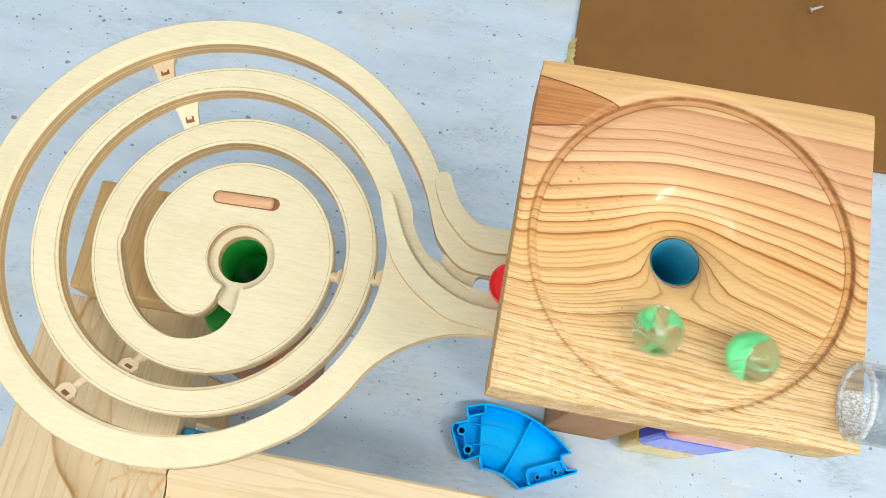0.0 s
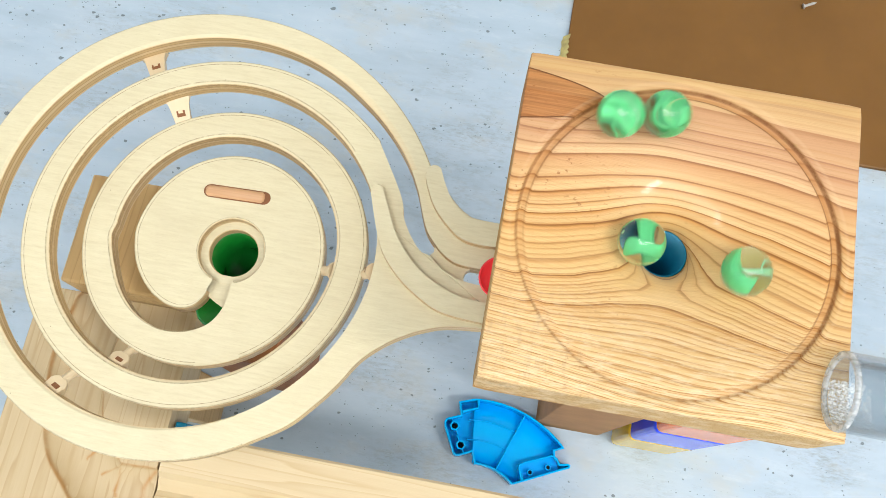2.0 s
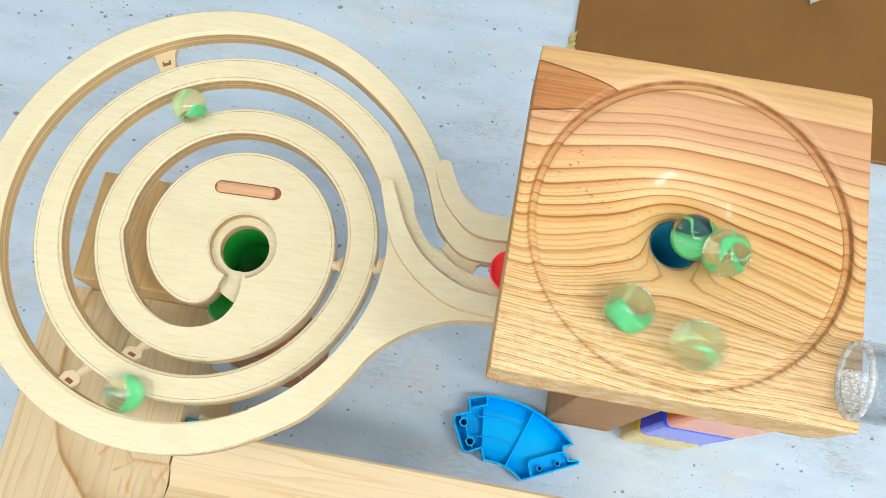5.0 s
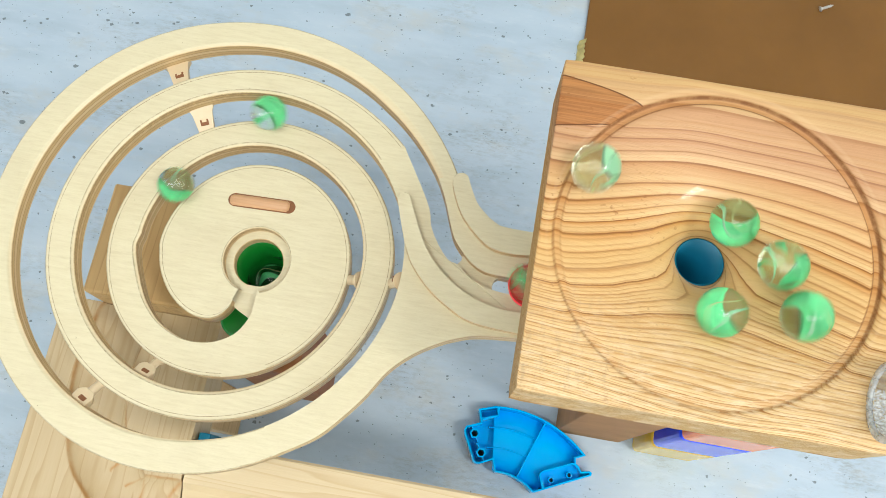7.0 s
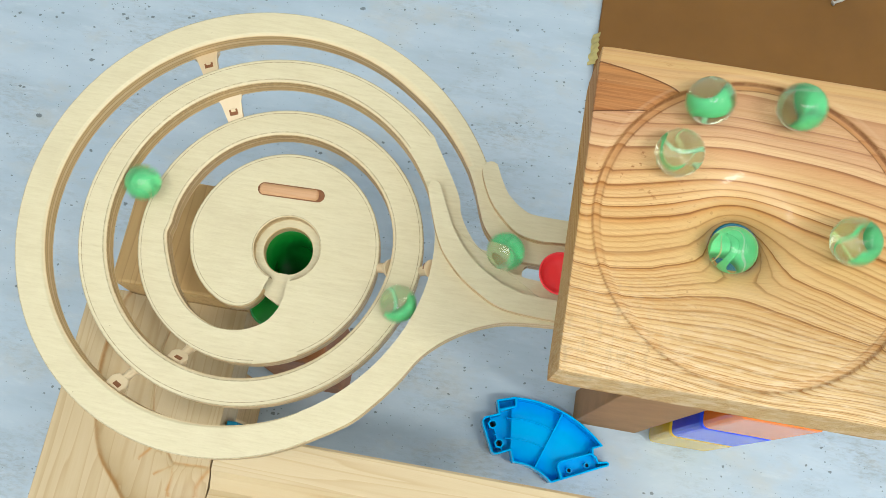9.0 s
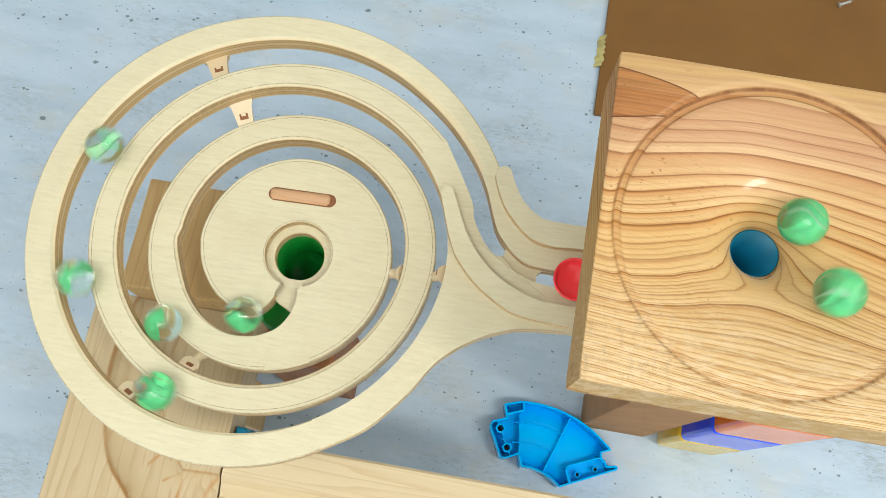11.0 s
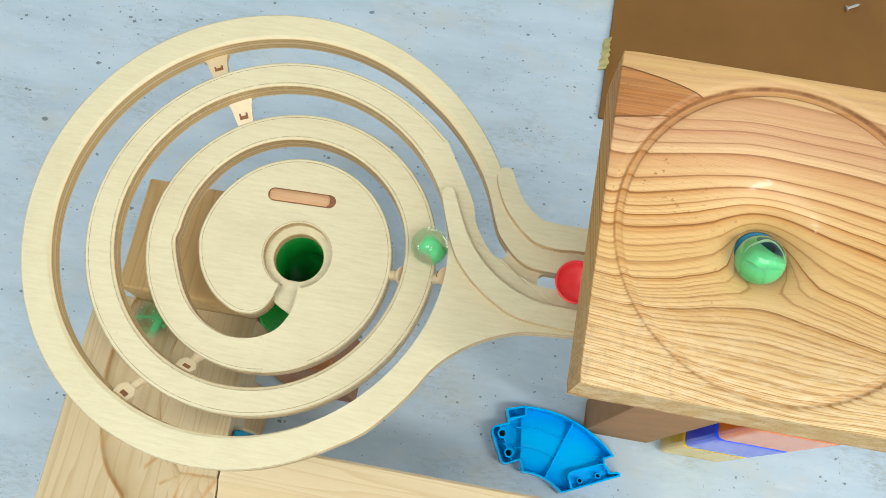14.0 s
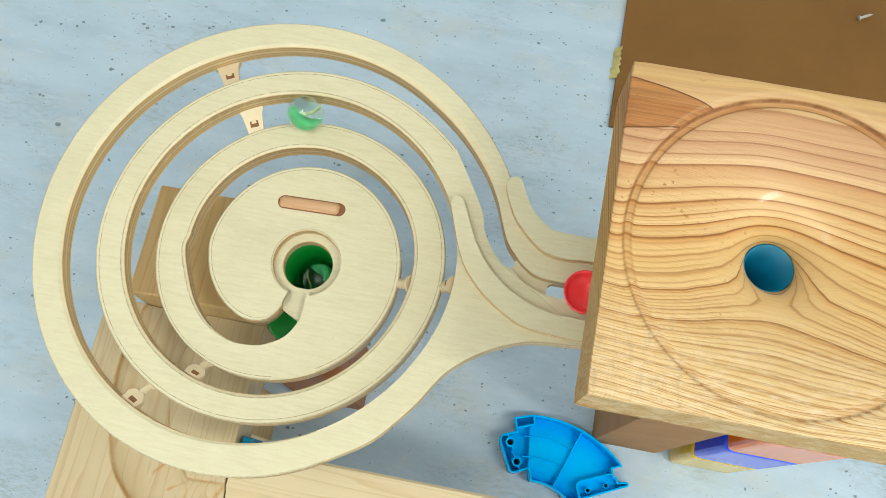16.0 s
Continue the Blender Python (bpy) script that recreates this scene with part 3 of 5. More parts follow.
def wave_of(q, t):
    c, s = math.cos(t), math.sin(t)
    v = q[0] + q[1] * t + q[2] * c + q[3] * s
    if len(q) == 8:
        return v + q[4] * t * c + q[5] * t * s + q[6] * math.cos(2 * t) + q[7] * math.sin(2 * t)
    return v + q[4] * math.cos(2 * t) + q[5] * math.sin(2 * t)


RIM = [114.413, -4.268, -2.18, -3.98, -1.49, -0.666]
SLOT_OUT = [99.609, -3.389, -2.15, -1.584, 0.438, -0.065, -0.77, 0.561]
SLOT_IN = [90.34, -3.237, 1.756, -1.829, 0.338, -0.077, -0.175, 0.787]


def land_z(deg):
    return 257.5 - 19.0 * min(max((deg - 330) / 620, 0), 1)


def polar(r, deg):
    a = radians(deg)
    return MID[0] + r * math.cos(a), MID[1] + r * math.sin(a)


def end_curve(knots, deg, d0, d1):
    """The hooked end of the slot, a curve through a few knots."""
    p = [(2 * knots[0][0] - knots[1][0], 2 * knots[0][1] - knots[1][1])] + knots + [(2 * knots[-1][0] - knots[-2][0], 2 * knots[-1][1] - knots[-2][1])]
    u = min(max((deg - d0) / (d1 - d0), 0), 0.99999) * (len(knots) - 1)
    i, f = int(u), u - int(u)
    return tuple(0.5 * (2 * b + (c - a) * f + (2 * a - 5 * b + 4 * c - d) * f * f + (3 * b - a - 3 * c + d) * f ** 3) for a, b, c, d in zip(*p[i:i + 4]))


OUT_END = [(-171.0, 47.3), (-166.1, 34.9), (-160.0, 24.2), (-151.2, 15.6), (-139.6, 10.7), (-129.5, 10.9), (-122.6, 13.5), (-116.3, 18.5), (-112.7, 26.8), (-112.6, 35.0), (-112.0, 38.2)]
IN_END = [(-161.1, 49.3), (-157.8, 39.2), (-151.3, 29.9), (-143.2, 23.7), (-134.8, 21.1), (-127.6, 22.8), (-122.9, 28.9), (-122.6, 36.0)]


def swell(deg, rows):
    return sum(a * math.exp(-((deg - c) / w) ** 2) for c, w, a in rows)


def slot_out(deg):
    if deg > 900:
        return end_curve([polar(wave_of(SLOT_OUT, radians(900)), 900)] + OUT_END, deg, 900, 1020)
    r = wave_of(SLOT_OUT, radians(deg)) + swell(deg, ((367, 38, 2.4), (735, 34, 2.3)))
    return polar(r + (3.9 * min((52 - deg) / 32, 1.0) ** 1.2 if deg < 52 else 0.0), deg)


def slot_in(deg):
    if deg > 900:
        return end_curve([polar(wave_of(SLOT_IN, radians(900)), 900)] + IN_END, deg, 900, 1000)
    return polar(wave_of(SLOT_IN, radians(deg)) + swell(deg, ((27, 18, 2.0), (373, 36, 1.9))), deg)


HOLE = (-116.3, 51.5)
THICK = 9.0


def build_spiral():
    thing = empty("spiral_track", "pale birch plywood spiral marble track with sawn slot", "marble track", (MID[0] * MM, MID[1] * MM, 0.2575))
    o = Vector(thing.location)
    verts, faces, lay, edge, score, soft = [], [], [], [], [], []

    def strip(outer, inner, zs, lip=0.7, scored=1.0, ledge=lambda i: 1.3):
        """A band of plywood: rounded outer edge, hollowed ledge along the slot inside."""
        base = len(verts)
        for i, ((xo, yo), (xi, yi), z) in enumerate(zip(outer, inner, zs)):
            d = Vector((xo - xi, yo - yi))
            u = d.normalized() if d.length > 1e-6 else Vector((1, 0))
            w = min(ledge(i), d.length * 0.3)
            fall = 0.45 + 0.30 * w
            for (x, y), k, zz, e, h, sc in (((xo, yo), 0, z - THICK, 1, 0, 0), ((xo, yo), 0, z - lip, 1, .95, 0), ((xo, yo), -lip * 0.3, z - lip * 0.3, 0, 1, 0.6), ((xo, yo), -lip, z, 0, 1, 0),
                                            ((xo, yo), -1.45, z, 0, 1, 0), ((xo, yo), -1.7, z, 0, 1, 1), ((xo, yo), -1.95, z, 0, 1, 0),
                                            ((xi, yi), w + 0.4, z, 0, 1, 0), ((xi, yi), w + 0.1, z - 0.05, 0, 1, 0.75), ((xi, yi), w * 0.75, z - fall * 0.55, 0.25, 1, 0), ((xi, yi), w * 0.35, z - fall * 0.9, 0.4, .98, 0), ((xi, yi), 0, z - fall, 1, .93, 0.5), ((xi, yi), 0, z - THICK, 1, 0, 0)):
                verts.append(((x + u.x * k) * MM - o.x, (y + u.y * k) * MM - o.y, zz * MM - o.z))
                lay.append(h)
                edge.append(e)
                score.append(sc if sc == 0.6 else sc * scored)
        for i in range(len(outer) - 1):
            for k in range(13):
                a, b = base + i * 13 + k, base + i * 13 + (k + 1) % 13
                faces.append((a, a + 13, b + 13, b))
                soft.append(k not in (3, 4, 5, 6, 11, 12))

    degs = [26 + 271 * i / 90 for i in range(91)]
    strip([polar(wave_of(RIM, radians(d)), d) for d in degs], [slot_out(d) for d in degs], [land_z(d) for d in degs], scored=0.0,
          ledge=lambda i: 0.2 + 1.1 * min(1.0, (90 - i) / 14) + 2.6 * math.exp(-((26 + 271 * i / 90 - 40) / 24) ** 2))
    degs = [398 + 602 * i / 210 for i in range(211)]
    strip([slot_in(d - 360) for d in degs], [slot_out(d) for d in degs], [land_z(d) for d in degs])
    # inner disc round the hole, closed by the end of the slot
    degs = [660 + 332 * i / 120 for i in range(121)]
    outer = [slot_in(d) for d in degs]
    rim = []
    for x, y in outer:
        u = Vector((x - HOLE[0], y - HOLE[1])).normalized()
        rim.append((HOLE[0] + u.x * 15.0, HOLE[1] + u.y * 15.0))
    strip(outer, rim, [land_z(d + 360) for d in degs], ledge=lambda i: 0.5)
    plate = mesh_of("spiral_band", verts, faces, PLY, thing, "birch plywood with layered edges", False, {"layer": lay, "edge": edge, "score": score})
    plate.data.polygons.foreach_set("use_smooth", soft)

    # the web and the two arms that reach under the block
    def shift(pts):
        return [(x * MM - o.x, y * MM - o.y) for x, y in pts]
    low = spline([polar(wave_of(RIM, radians(297)), 297), (-70.6, -21.7), (-61.2, -11.5), (-53.9, -1.8), (-46.8, 9.8), (-38.9, 17.9), (-30.5, 23.8), (-21.7, 28.2), (-10.5, 31.5), (15, 34)], 40)
    up = spline([(22, 50.6), (12.4, 50.6), (-1.0, 51.0), (-10.4, 51.8), (-19.5, 55.0), (-25.8, 60.1), (-30.2, 61.6), (-35.3, 67.1), (-40.3, 75.4), (-43.6, 85.5), slot_in(39)], 44)
    inner = [slot_out(398 - 101 * i / 40) for i in range(41)]
    
    def sag(x, y):
        """The web follows the spiral down where the next turn starts."""
        deg = math.degrees(math.atan2(y, x)) % 360
        deg = deg + 360 if deg < 60 else deg
        over = math.hypot(x, y) / MM - wave_of(SLOT_OUT, radians(deg))
        return (land_z(deg) - 257.5) * MM * max(0.0, 1 - max(abs(over) - 17, 0) / 18)
    web = part("web_arm", prism(shift(low + [(22, 34)] + up + inner), lambda x, y: sag(x, y) - 0.009, sag), PLY, thing)
    ply_attrs(web)
    out = spline([polar(wave_of(RIM, radians(26)), 26), (-29.2, 98.5), (-25.4, 92.9), (-20.8, 87.5), (-13.8, 82.0), (-6.1, 80.1), (22, 80.3)], 30)
    inn = spline([(22, 58.3), (11.5, 58.3), (-2.8, 58.3), (-13.8, 58.8), (-20.5, 62.0), (-25.5, 66.7), (-29.7, 72.0), (-32.9, 79.4), (-36.4, 88.5), slot_out(26)], 36)
    arm = part("entry_arm", prism(shift(out + inn), -0.009, 0.0), PLY, thing)
    ply_attrs(arm)
    # guard rails glued on the arms
    g1 = spline([(-34.4, 95.9), (-33.8, 98.5), (-31.5, 100.0), (-28.9, 99.8), (-27.6, 98.0), (-25.4, 93.2), (-21.0, 86.0), (-14.6, 80.6), (-8.5, 78.6), (22, 78.6)], 46) + \
        spline([(22, 68.4), (4.6, 68.2), (-4.6, 67.5), (-13.4, 68.8), (-20.2, 73.3), (-27.7, 81.1), (-32.3, 89.6), (-34.2, 94.8)], 34)
    g2 = spline([(-56.6, 83.9), (-56.2, 85.6), (-53.9, 86.9), (-52.0, 86.4), (-51.0, 84.4), (-45.4, 72.7), (-42.0, 66.3), (-36.3, 58.8), (-29.1, 52.4), (-21.0, 47.6), (-10.8, 43.9), (-1.0, 43.0), (22, 42.9)], 50) + \
        spline([(22, 34.6), (5.7, 34.2), (-9.4, 34.8), (-17.5, 36.0), (-24.3, 38.8), (-35.3, 45.8), (-44.2, 54.8), (-48.4, 61.8), (-51.9, 70.2), (-56.2, 82.4)], 38)
    for g in (g1, g2):
        ply_attrs(part("guard_rail", prism(shift(g), -0.0022, 0.0042, 0.0005), PLY, thing, "raised birch plywood rail"))
    # floor of the entry channel, with a slot in it
    fl = [(-29.2, 60.6), (-26.6, 61.1), (-24.8, 63.2), (-24.6, 66.9), (-14, 61.5), (-7.3, 60.2), (-7.6, 58.4), (-9.4, 57.0), (-9.9, 55.0), (-9.6, 50.5), (-22, 52.0)]
    part("channel_floor", prism(shift(fl), -0.009, -0.0045), PLY, thing)
    part("channel_floor", prism(shift([(3, 60), (22, 60), (22, 49), (3, 49)]), -0.009, -0.0045), PLY, thing)
    # stepped ring in the middle hole and the little channel that leads into it
    zc = 238.5 * MM - o.z
    bm = lathe([(11.2 * MM, -0.0105), (11.2 * MM, -0.0058), (11.5 * MM, -0.0054), (15.1 * MM, -0.0054), (15.1 * MM, -0.0105)], 56, True)
    bmesh.ops.translate(bm, vec=(HOLE[0] * MM - o.x, HOLE[1] * MM - o.y, zc), verts=bm.verts)
    ply_attrs(part("hole_ring", bm, PLY, thing))
    ch = [(-127.0, 40.5), (-110.5, 40.5), (-110.5, 30.0), (-112.5, 24.5), (-121.0, 28.6), (-124.2, 30.5), (-127.0, 36.0)]
    part("channel_floor", prism(shift(ch), zc - 0.0100, zc - 0.0056), PLY, thing)
    u = Vector((slot_in(660)[0] - HOLE[0], slot_in(660)[1] - HOLE[1])).normalized()
    side = [slot_out(d) for d in (1000, 1004, 1008, 1013)] + [(-112.3, 38.0), (HOLE[0] + u.x * 15.0, HOLE[1] + u.y * 15.0)] + [slot_in(d) for d in (660, 655, 650, 645, 640)]
    ply_attrs(part("channel_side", prism(shift(side), zc - 0.009, zc), PLY, thing))
    # cream clips that hold the turns apart
    def clip_part(name, bm, m, material, parent, label=""):
        bmesh.ops.transform(bm, matrix=m, verts=bm.verts)
        return part(name, bm, material, parent, label)

    for deg, style in ((118, "plate"), (474, "plate"), (242.4, "peg"), (611, "peg"), (357, "cone"), (716, "cone")):
        (xo, yo), (xi, yi) = slot_out(deg), slot_in(deg)
        zo, zi = land_z(deg), land_z(min(deg + 360, 1000))
        p0 = Vector((xo * MM - o.x, yo * MM - o.y, (zo - (9.2 if style == "plate" else 5.0)) * MM - o.z))
        p1 = Vector((xi * MM - o.x, yi * MM - o.y, (zi - 2.6) * MM - o.z))
        ln = (p1 - p0).length
        m = Matrix.Translation(p0) @ (p1 - p0).to_track_quat("X", "Z").to_matrix().to_4x4()
        across = pose(0, 0, 0, 0, 90, 0)
        if style == "plate":
            fin = [(-0.0012, -0.0062), (0.0006, -0.0050), (0.0022, -0.0043), (ln + 0.0008, -0.0036), (ln + 0.0008, 0.0036), (0.0022, 0.0043), (0.0006, 0.0050), (-0.0012, 0.0062)]
            c = clip_part("clip", prism(fin, -0.0026, 0.0010, 0.0004), m, CREAM, thing, "cream plastic clip")
            mid = ln * 0.60
            # no notch is cut: a solid dark block gives its shade
            clip_part("clip_slot_shade", box((mid - 0.0015, -0.0020, 0.0), (mid + 0.0015, 0.0020, 0.00115), 0.0002, 1), m, RECESS_SHADE, c, "dark block painted as the shade in a notch")
            clip_part("tongue", box((mid - 0.0018, -0.0011, 0.0002), (mid - 0.0002, 0.0011, 0.00135), 0.0002, 1), m, CREAM, c)
        elif style == "peg":
            head = [(-0.0010, -0.0036), (0.0030, -0.0042), (0.0046, -0.0034), (0.0060, -0.0022), (0.0060, 0.0022), (0.0046, 0.0034), (0.0030, 0.0042), (-0.0010, 0.0036)]
            c = clip_part("clip", prism(head, -0.0022, 0.0020, 0.0006), m, CREAM, thing, "cream plastic clip")
            clip_part("clip_pin", lathe([(0.0001, 0.005), (0.0019, 0.005), (0.0019, ln - 0.0012), (0.0026, ln), (0.0026, ln + 0.001), (0.0001, ln + 0.001)], 16), m @ across, CREAM, c)
            clip_part("clip_slot_shade", box((0.0001, -0.0022, 0.0008), (0.0022, 0.0010, 0.0022), 0.0002, 1), m, RECESS_SHADE, c, "dark block painted as the shade in a notch")
        else:
            c = clip_part("clip", lathe([(0.0001, -0.001), (0.0041, -0.001), (0.0040, 0.0004), (0.0026, 0.0024), (0.0025, 0.0028), (0.0023, ln * 0.55), (0.0023, ln + 0.001), (0.0001, ln + 0.001)], 20), m @ across, CREAM, thing, "cream plastic clip")
            if deg < 360:
                clip_part("clip_slot_shade", box((-0.0003, -0.0013, 0.0020), (0.0006, 0.0013, 0.0041), 0.0002, 1), m, RECESS_SHADE, c, "dark block painted as the shade in a notch")
    # dowel lying in the slot of the disc
    cap = [(-0.1076 + 0.0032 * math.cos(a) - o.x, 0.0784 + 0.0032 * math.sin(a) - o.y) for a in [radians(-88 + 20 * i) for i in range(10)]] + \
          [(-0.1326 + 0.0032 * math.cos(a) - o.x, 0.0776 + 0.0032 * math.sin(a) - o.y) for a in [radians(92 + 20 * i) for i in range(10)]]
    # the slot isn't cut; this dark prism shows its shade round the dowel
    part("dowel_slot_shade", prism(cap, zc - 0.004, zc + 0.0001), RECESS_SHADE, thing, "dark outline painted as the slot's shade")
    bm = lathe([(0.0001, -0.0140), (0.0022, -0.0138), (0.0031, -0.0125), (0.0031, 0.0125), (0.0022, 0.0138), (0.0001, 0.0140)], 20)
    bmesh.ops.transform(bm, matrix=Matrix.Translation((-0.1210 - o.x, 0.0780 - o.y, zc - 0.0014)) @ pose(0, 0, 0, 0, 0, 2) @ pose(0, 0, 0, 0, 90, 0), verts=bm.verts)
    part("dowel", bm, DOWEL, thing, "light brown round dowel", True)
    # green cup below the middle hole
    cup = empty("green_cup", "dark green plastic cup beneath the spiral's hole", "cup", (HOLE[0] * MM, HOLE[1] * MM, 0.2300))
    prof = [(11.0, -2.1), (12.6, -2.1), (12.6, -26), (9.5, -42), (0.1, -42), (0.1, -40), (8.5, -40), (10.6, -25)]
    part("cup_wall", lathe([(r * MM, z * MM) for r, z in prof], 48, True), GREEN, cup, smooth=True)
    bm = lathe([(0.0001, -0.020), (0.0085, -0.020), (0.0095, -0.019), (0.0095, -0.0125), (0.0085, -0.0115), (0.0001, -0.0115)], 32)
    bmesh.ops.translate(bm, vec=(-0.006, -0.024, 0.0), verts=bm.verts)
    part("cup_tab", bm, GREEN, cup)


def build_red_cup():
    """Red scoop under the block that hands the marbles to the entry channel."""
    thing = empty("red_scoop", "red plastic round scoop under the block's edge", "scoop", (0.0055, 0.0540, 0.2594))
    prof = [(0.0001, 0.0), (4.0, 0.3), (6.6, 1.6), (7.9, 3.6), (8.5, 5.6), (8.9, 6.0), (9.3, 5.6), (8.8, 3.0), (7.2, 0.4), (4.2, -1.0), (0.0001, -1.3)]
    part("scoop_bowl", lathe([(r * MM, z * MM) for r, z in prof], 40), RED, thing, smooth=True)


def build_tube():
    """Clear tube whose open end rests on the block's corner."""
    thing = empty("clear_tube", "clear acrylic tube resting on the wooden block", "tube", (0.1062, 0.0137, 0.3584))
    n = 48
    prof = [(10.1, 0.3), (12.0, 0.3), (12.0, 330), (10.1, 330)]
    bm = lathe([(r * MM, z * MM) for r, z in prof], n, True)
    bmesh.ops.transform(bm, matrix=pose(0, 0, 0, 0, 90, 0), verts=bm.verts)
    part("tube_wall", bm, ACRYLIC, thing, smooth=True)
    bm = lathe([(10.0 * MM, 0.0003), (10.2 * MM, -0.0002), (11.9 * MM, -0.0002), (12.1 * MM, 0.0003), (12.1 * MM, 0.0010), (10.0 * MM, 0.0010)], n, True)
    bmesh.ops.transform(bm, matrix=pose(0, 0, 0, 0, 90, 0), verts=bm.verts)
    part("tube_rim", bm, RIMMED, thing, "sawn whitish rim", True)
    # scuffed patch inside the mouth
    random.seed(8)
    bm = bmesh.new()
    cols = []
    for i in range(24):
        x = 0.0012 + 0.013 * i / 23
        cols.append([bm.verts.new((x + random.uniform(-1, 1) * 0.0003, 0.00995 * math.sin(a), -0.00995 * math.cos(a))) for a in [radians(-74 + 104 * k / 17) for k in range(18)]])
    for i in range(23):
        for k in range(17):
            if (i < 17 or random.random() < 0.6) and not (k in (0, 16) and random.random() < 0.5):
                bm.faces.new((cols[i][k], cols[i + 1][k], cols[i + 1][k + 1], cols[i][k + 1]))
    part("scuffed_patch", bm, FROST, thing, "scratched whitish patch")


def build_planks():
    """Pine rails below the spiral that carry the marbles off."""
    thing = empty("pine_ramp", "pale pine plank with a carved curved groove under the spiral", "ramp", (-0.185, 0.0, 0.177))
    ox, oy, oz = -0.185, 0.0, 0.177

    nx, ny = 170, 290
    x0, x1, y0, y1 = -0.2260, -0.1425, -0.112, 0.0298
    w = 0.0145
    path = np.array(GROOVE)
    gx, gy = np.meshgrid(np.linspace(x0, x1, nx + 1), np.linspace(y0, y1, ny + 1))
    pts = np.stack([gx.ravel(), gy.ravel()], 1)
    gap = pts[:, None, :] - path[None, :, :]
    far = np.hypot(gap[..., 0], gap[..., 1])
    at = far.argmin(1)
    d = far[np.arange(len(pts)), at]
    run = np.gradient(path, axis=0)[at]
    off = gap[np.arange(len(pts)), at]
    side = np.sign(run[:, 0] * off[:, 1] - run[:, 1] * off[:, 0]) * d / w
    depth = -0.0060 * np.sqrt(np.clip(1 - (d / w) ** 2, 0, None))
    s = (at + (off * run).sum(1) / (run * run).sum(1)) / len(path) + 0.003 * np.sin(side * 7)
    # resin lines that curl across the groove, and the dark rim of the cut
    mark = np.exp(-((d - 0.0143) / 0.0007) ** 2) * 0.9
    for start, bend, reach in ((0.38, 0.10, 1.0), (0.54, -0.07, 0.9), (0.68, 0.10, 1.1), (0.82, -0.06, 0.8), (0.94, 0.08, 0.9)):
        curl = np.exp(-((s - start - bend * (side - 0.2) ** 2 * np.sign(side)) / 0.0095) ** 2)
        mark = np.maximum(mark, np.where((d < w * 0.98) & (side > -0.95 + reach), curl, 0.0))
    verts = [(float(x) - ox, float(y) - oy, float(z)) for (x, y), z in zip(pts, depth)]
    stain = [float(v) for v in mark]
    faces = []
    for j in range(ny):
        for i in range(nx):
            a = j * (nx + 1) + i
            faces.append((a, a + 1, a + nx + 2, a + nx + 1))
    # skirt down to the plank's underside
    rim = [i for i in range(nx + 1)] + [j * (nx + 1) + nx for j in range(1, ny + 1)] + [ny * (nx + 1) + i for i in range(nx - 1, -1, -1)] + [j * (nx + 1) for j in range(ny - 1, 0, -1)]
    base = len(verts)
    for v in rim:
        verts.append((verts[v][0], verts[v][1], -0.030))
        stain.append(0.0)
    for k in range(len(rim)):
        m = (k + 1) % len(rim)
        faces.append((rim[k], base + k, base + m, rim[m]))
    faces.append(tuple(range(base, base + len(rim)))[::-1])
    plank = mesh_of("plank", verts, faces, PINE, thing, "", False, {"stain": stain})
    plank.data.polygons.foreach_set("use_smooth", [k < nx * ny for k in range(len(faces))])
    part("post", box((-0.012, -0.020, -0.177), (0.022, 0.010, -0.030), 0.001), PINE_DARK, thing)
    rail = empty("pine_rail", "pale pine rail with a long groove", "rail", (-0.1415, -0.0305, 0.177))
    bm = bmesh.new()
    prof = [(0.0, -0.030), (0.0, -0.0012), (-0.0012, 0.0), (-0.0200, 0.0), (-0.0230, -0.003), (-0.0290, -0.006), (-0.0350, -0.003), (-0.0380, 0.0), (-0.056, 0.0), (-0.056, -0.030)]
    ends = [[bm.verts.new((x, y, z)) for y, z in prof] for x in (0.0, 0.07, 0.14, 0.200)]
    for a, b in zip(ends, ends[1:]):
        for i in range(len(prof)):
            j = (i + 1) % len(prof)
            bm.faces.new((a[i], a[j], b[j], b[i]))
    bm.faces.new(ends[0])
    bm.faces.new(ends[-1][::-1])
    part("rail_body", bm, PINE_X, rail)
    part("post", box((0.165, -0.050, -0.177), (0.190, -0.025, -0.030), 0.001), PINE_DARK, rail)
    part("end_peg", box((0.0006, 0.0002, -0.0280), (0.0064, 0.0050, -0.0050), 0.0008), TEAL, rail, "teal plastic peg")
    # upright wooden panel behind, seen through the slots
    ob = part("wooden_panel", box((-0.2075, 0.030, 0.0), (-0.150, 0.0875, 0.2000), 0.0015), PINE_DARK)
    tagged(ob, "upright worn wooden post under the spiral", "post")
    ob = part("terracotta_block", box((-0.1490, 0.0130, 0.0), (-0.1040, 0.050, 0.145), 0.002), make_plain("terracotta_paint", (0.27, 0.10, 0.03), 0.6, 0.2, 60, 0.1))
    tagged(ob, "reddish brown wooden block under the spiral", "block")


GROOVE = spline([(-0.1930, 0.022), (-0.1955, -0.008), (-0.1880, -0.040), (-0.1770, -0.0540), (-0.165, -0.0640), (-0.1425, -0.0640)], 60)


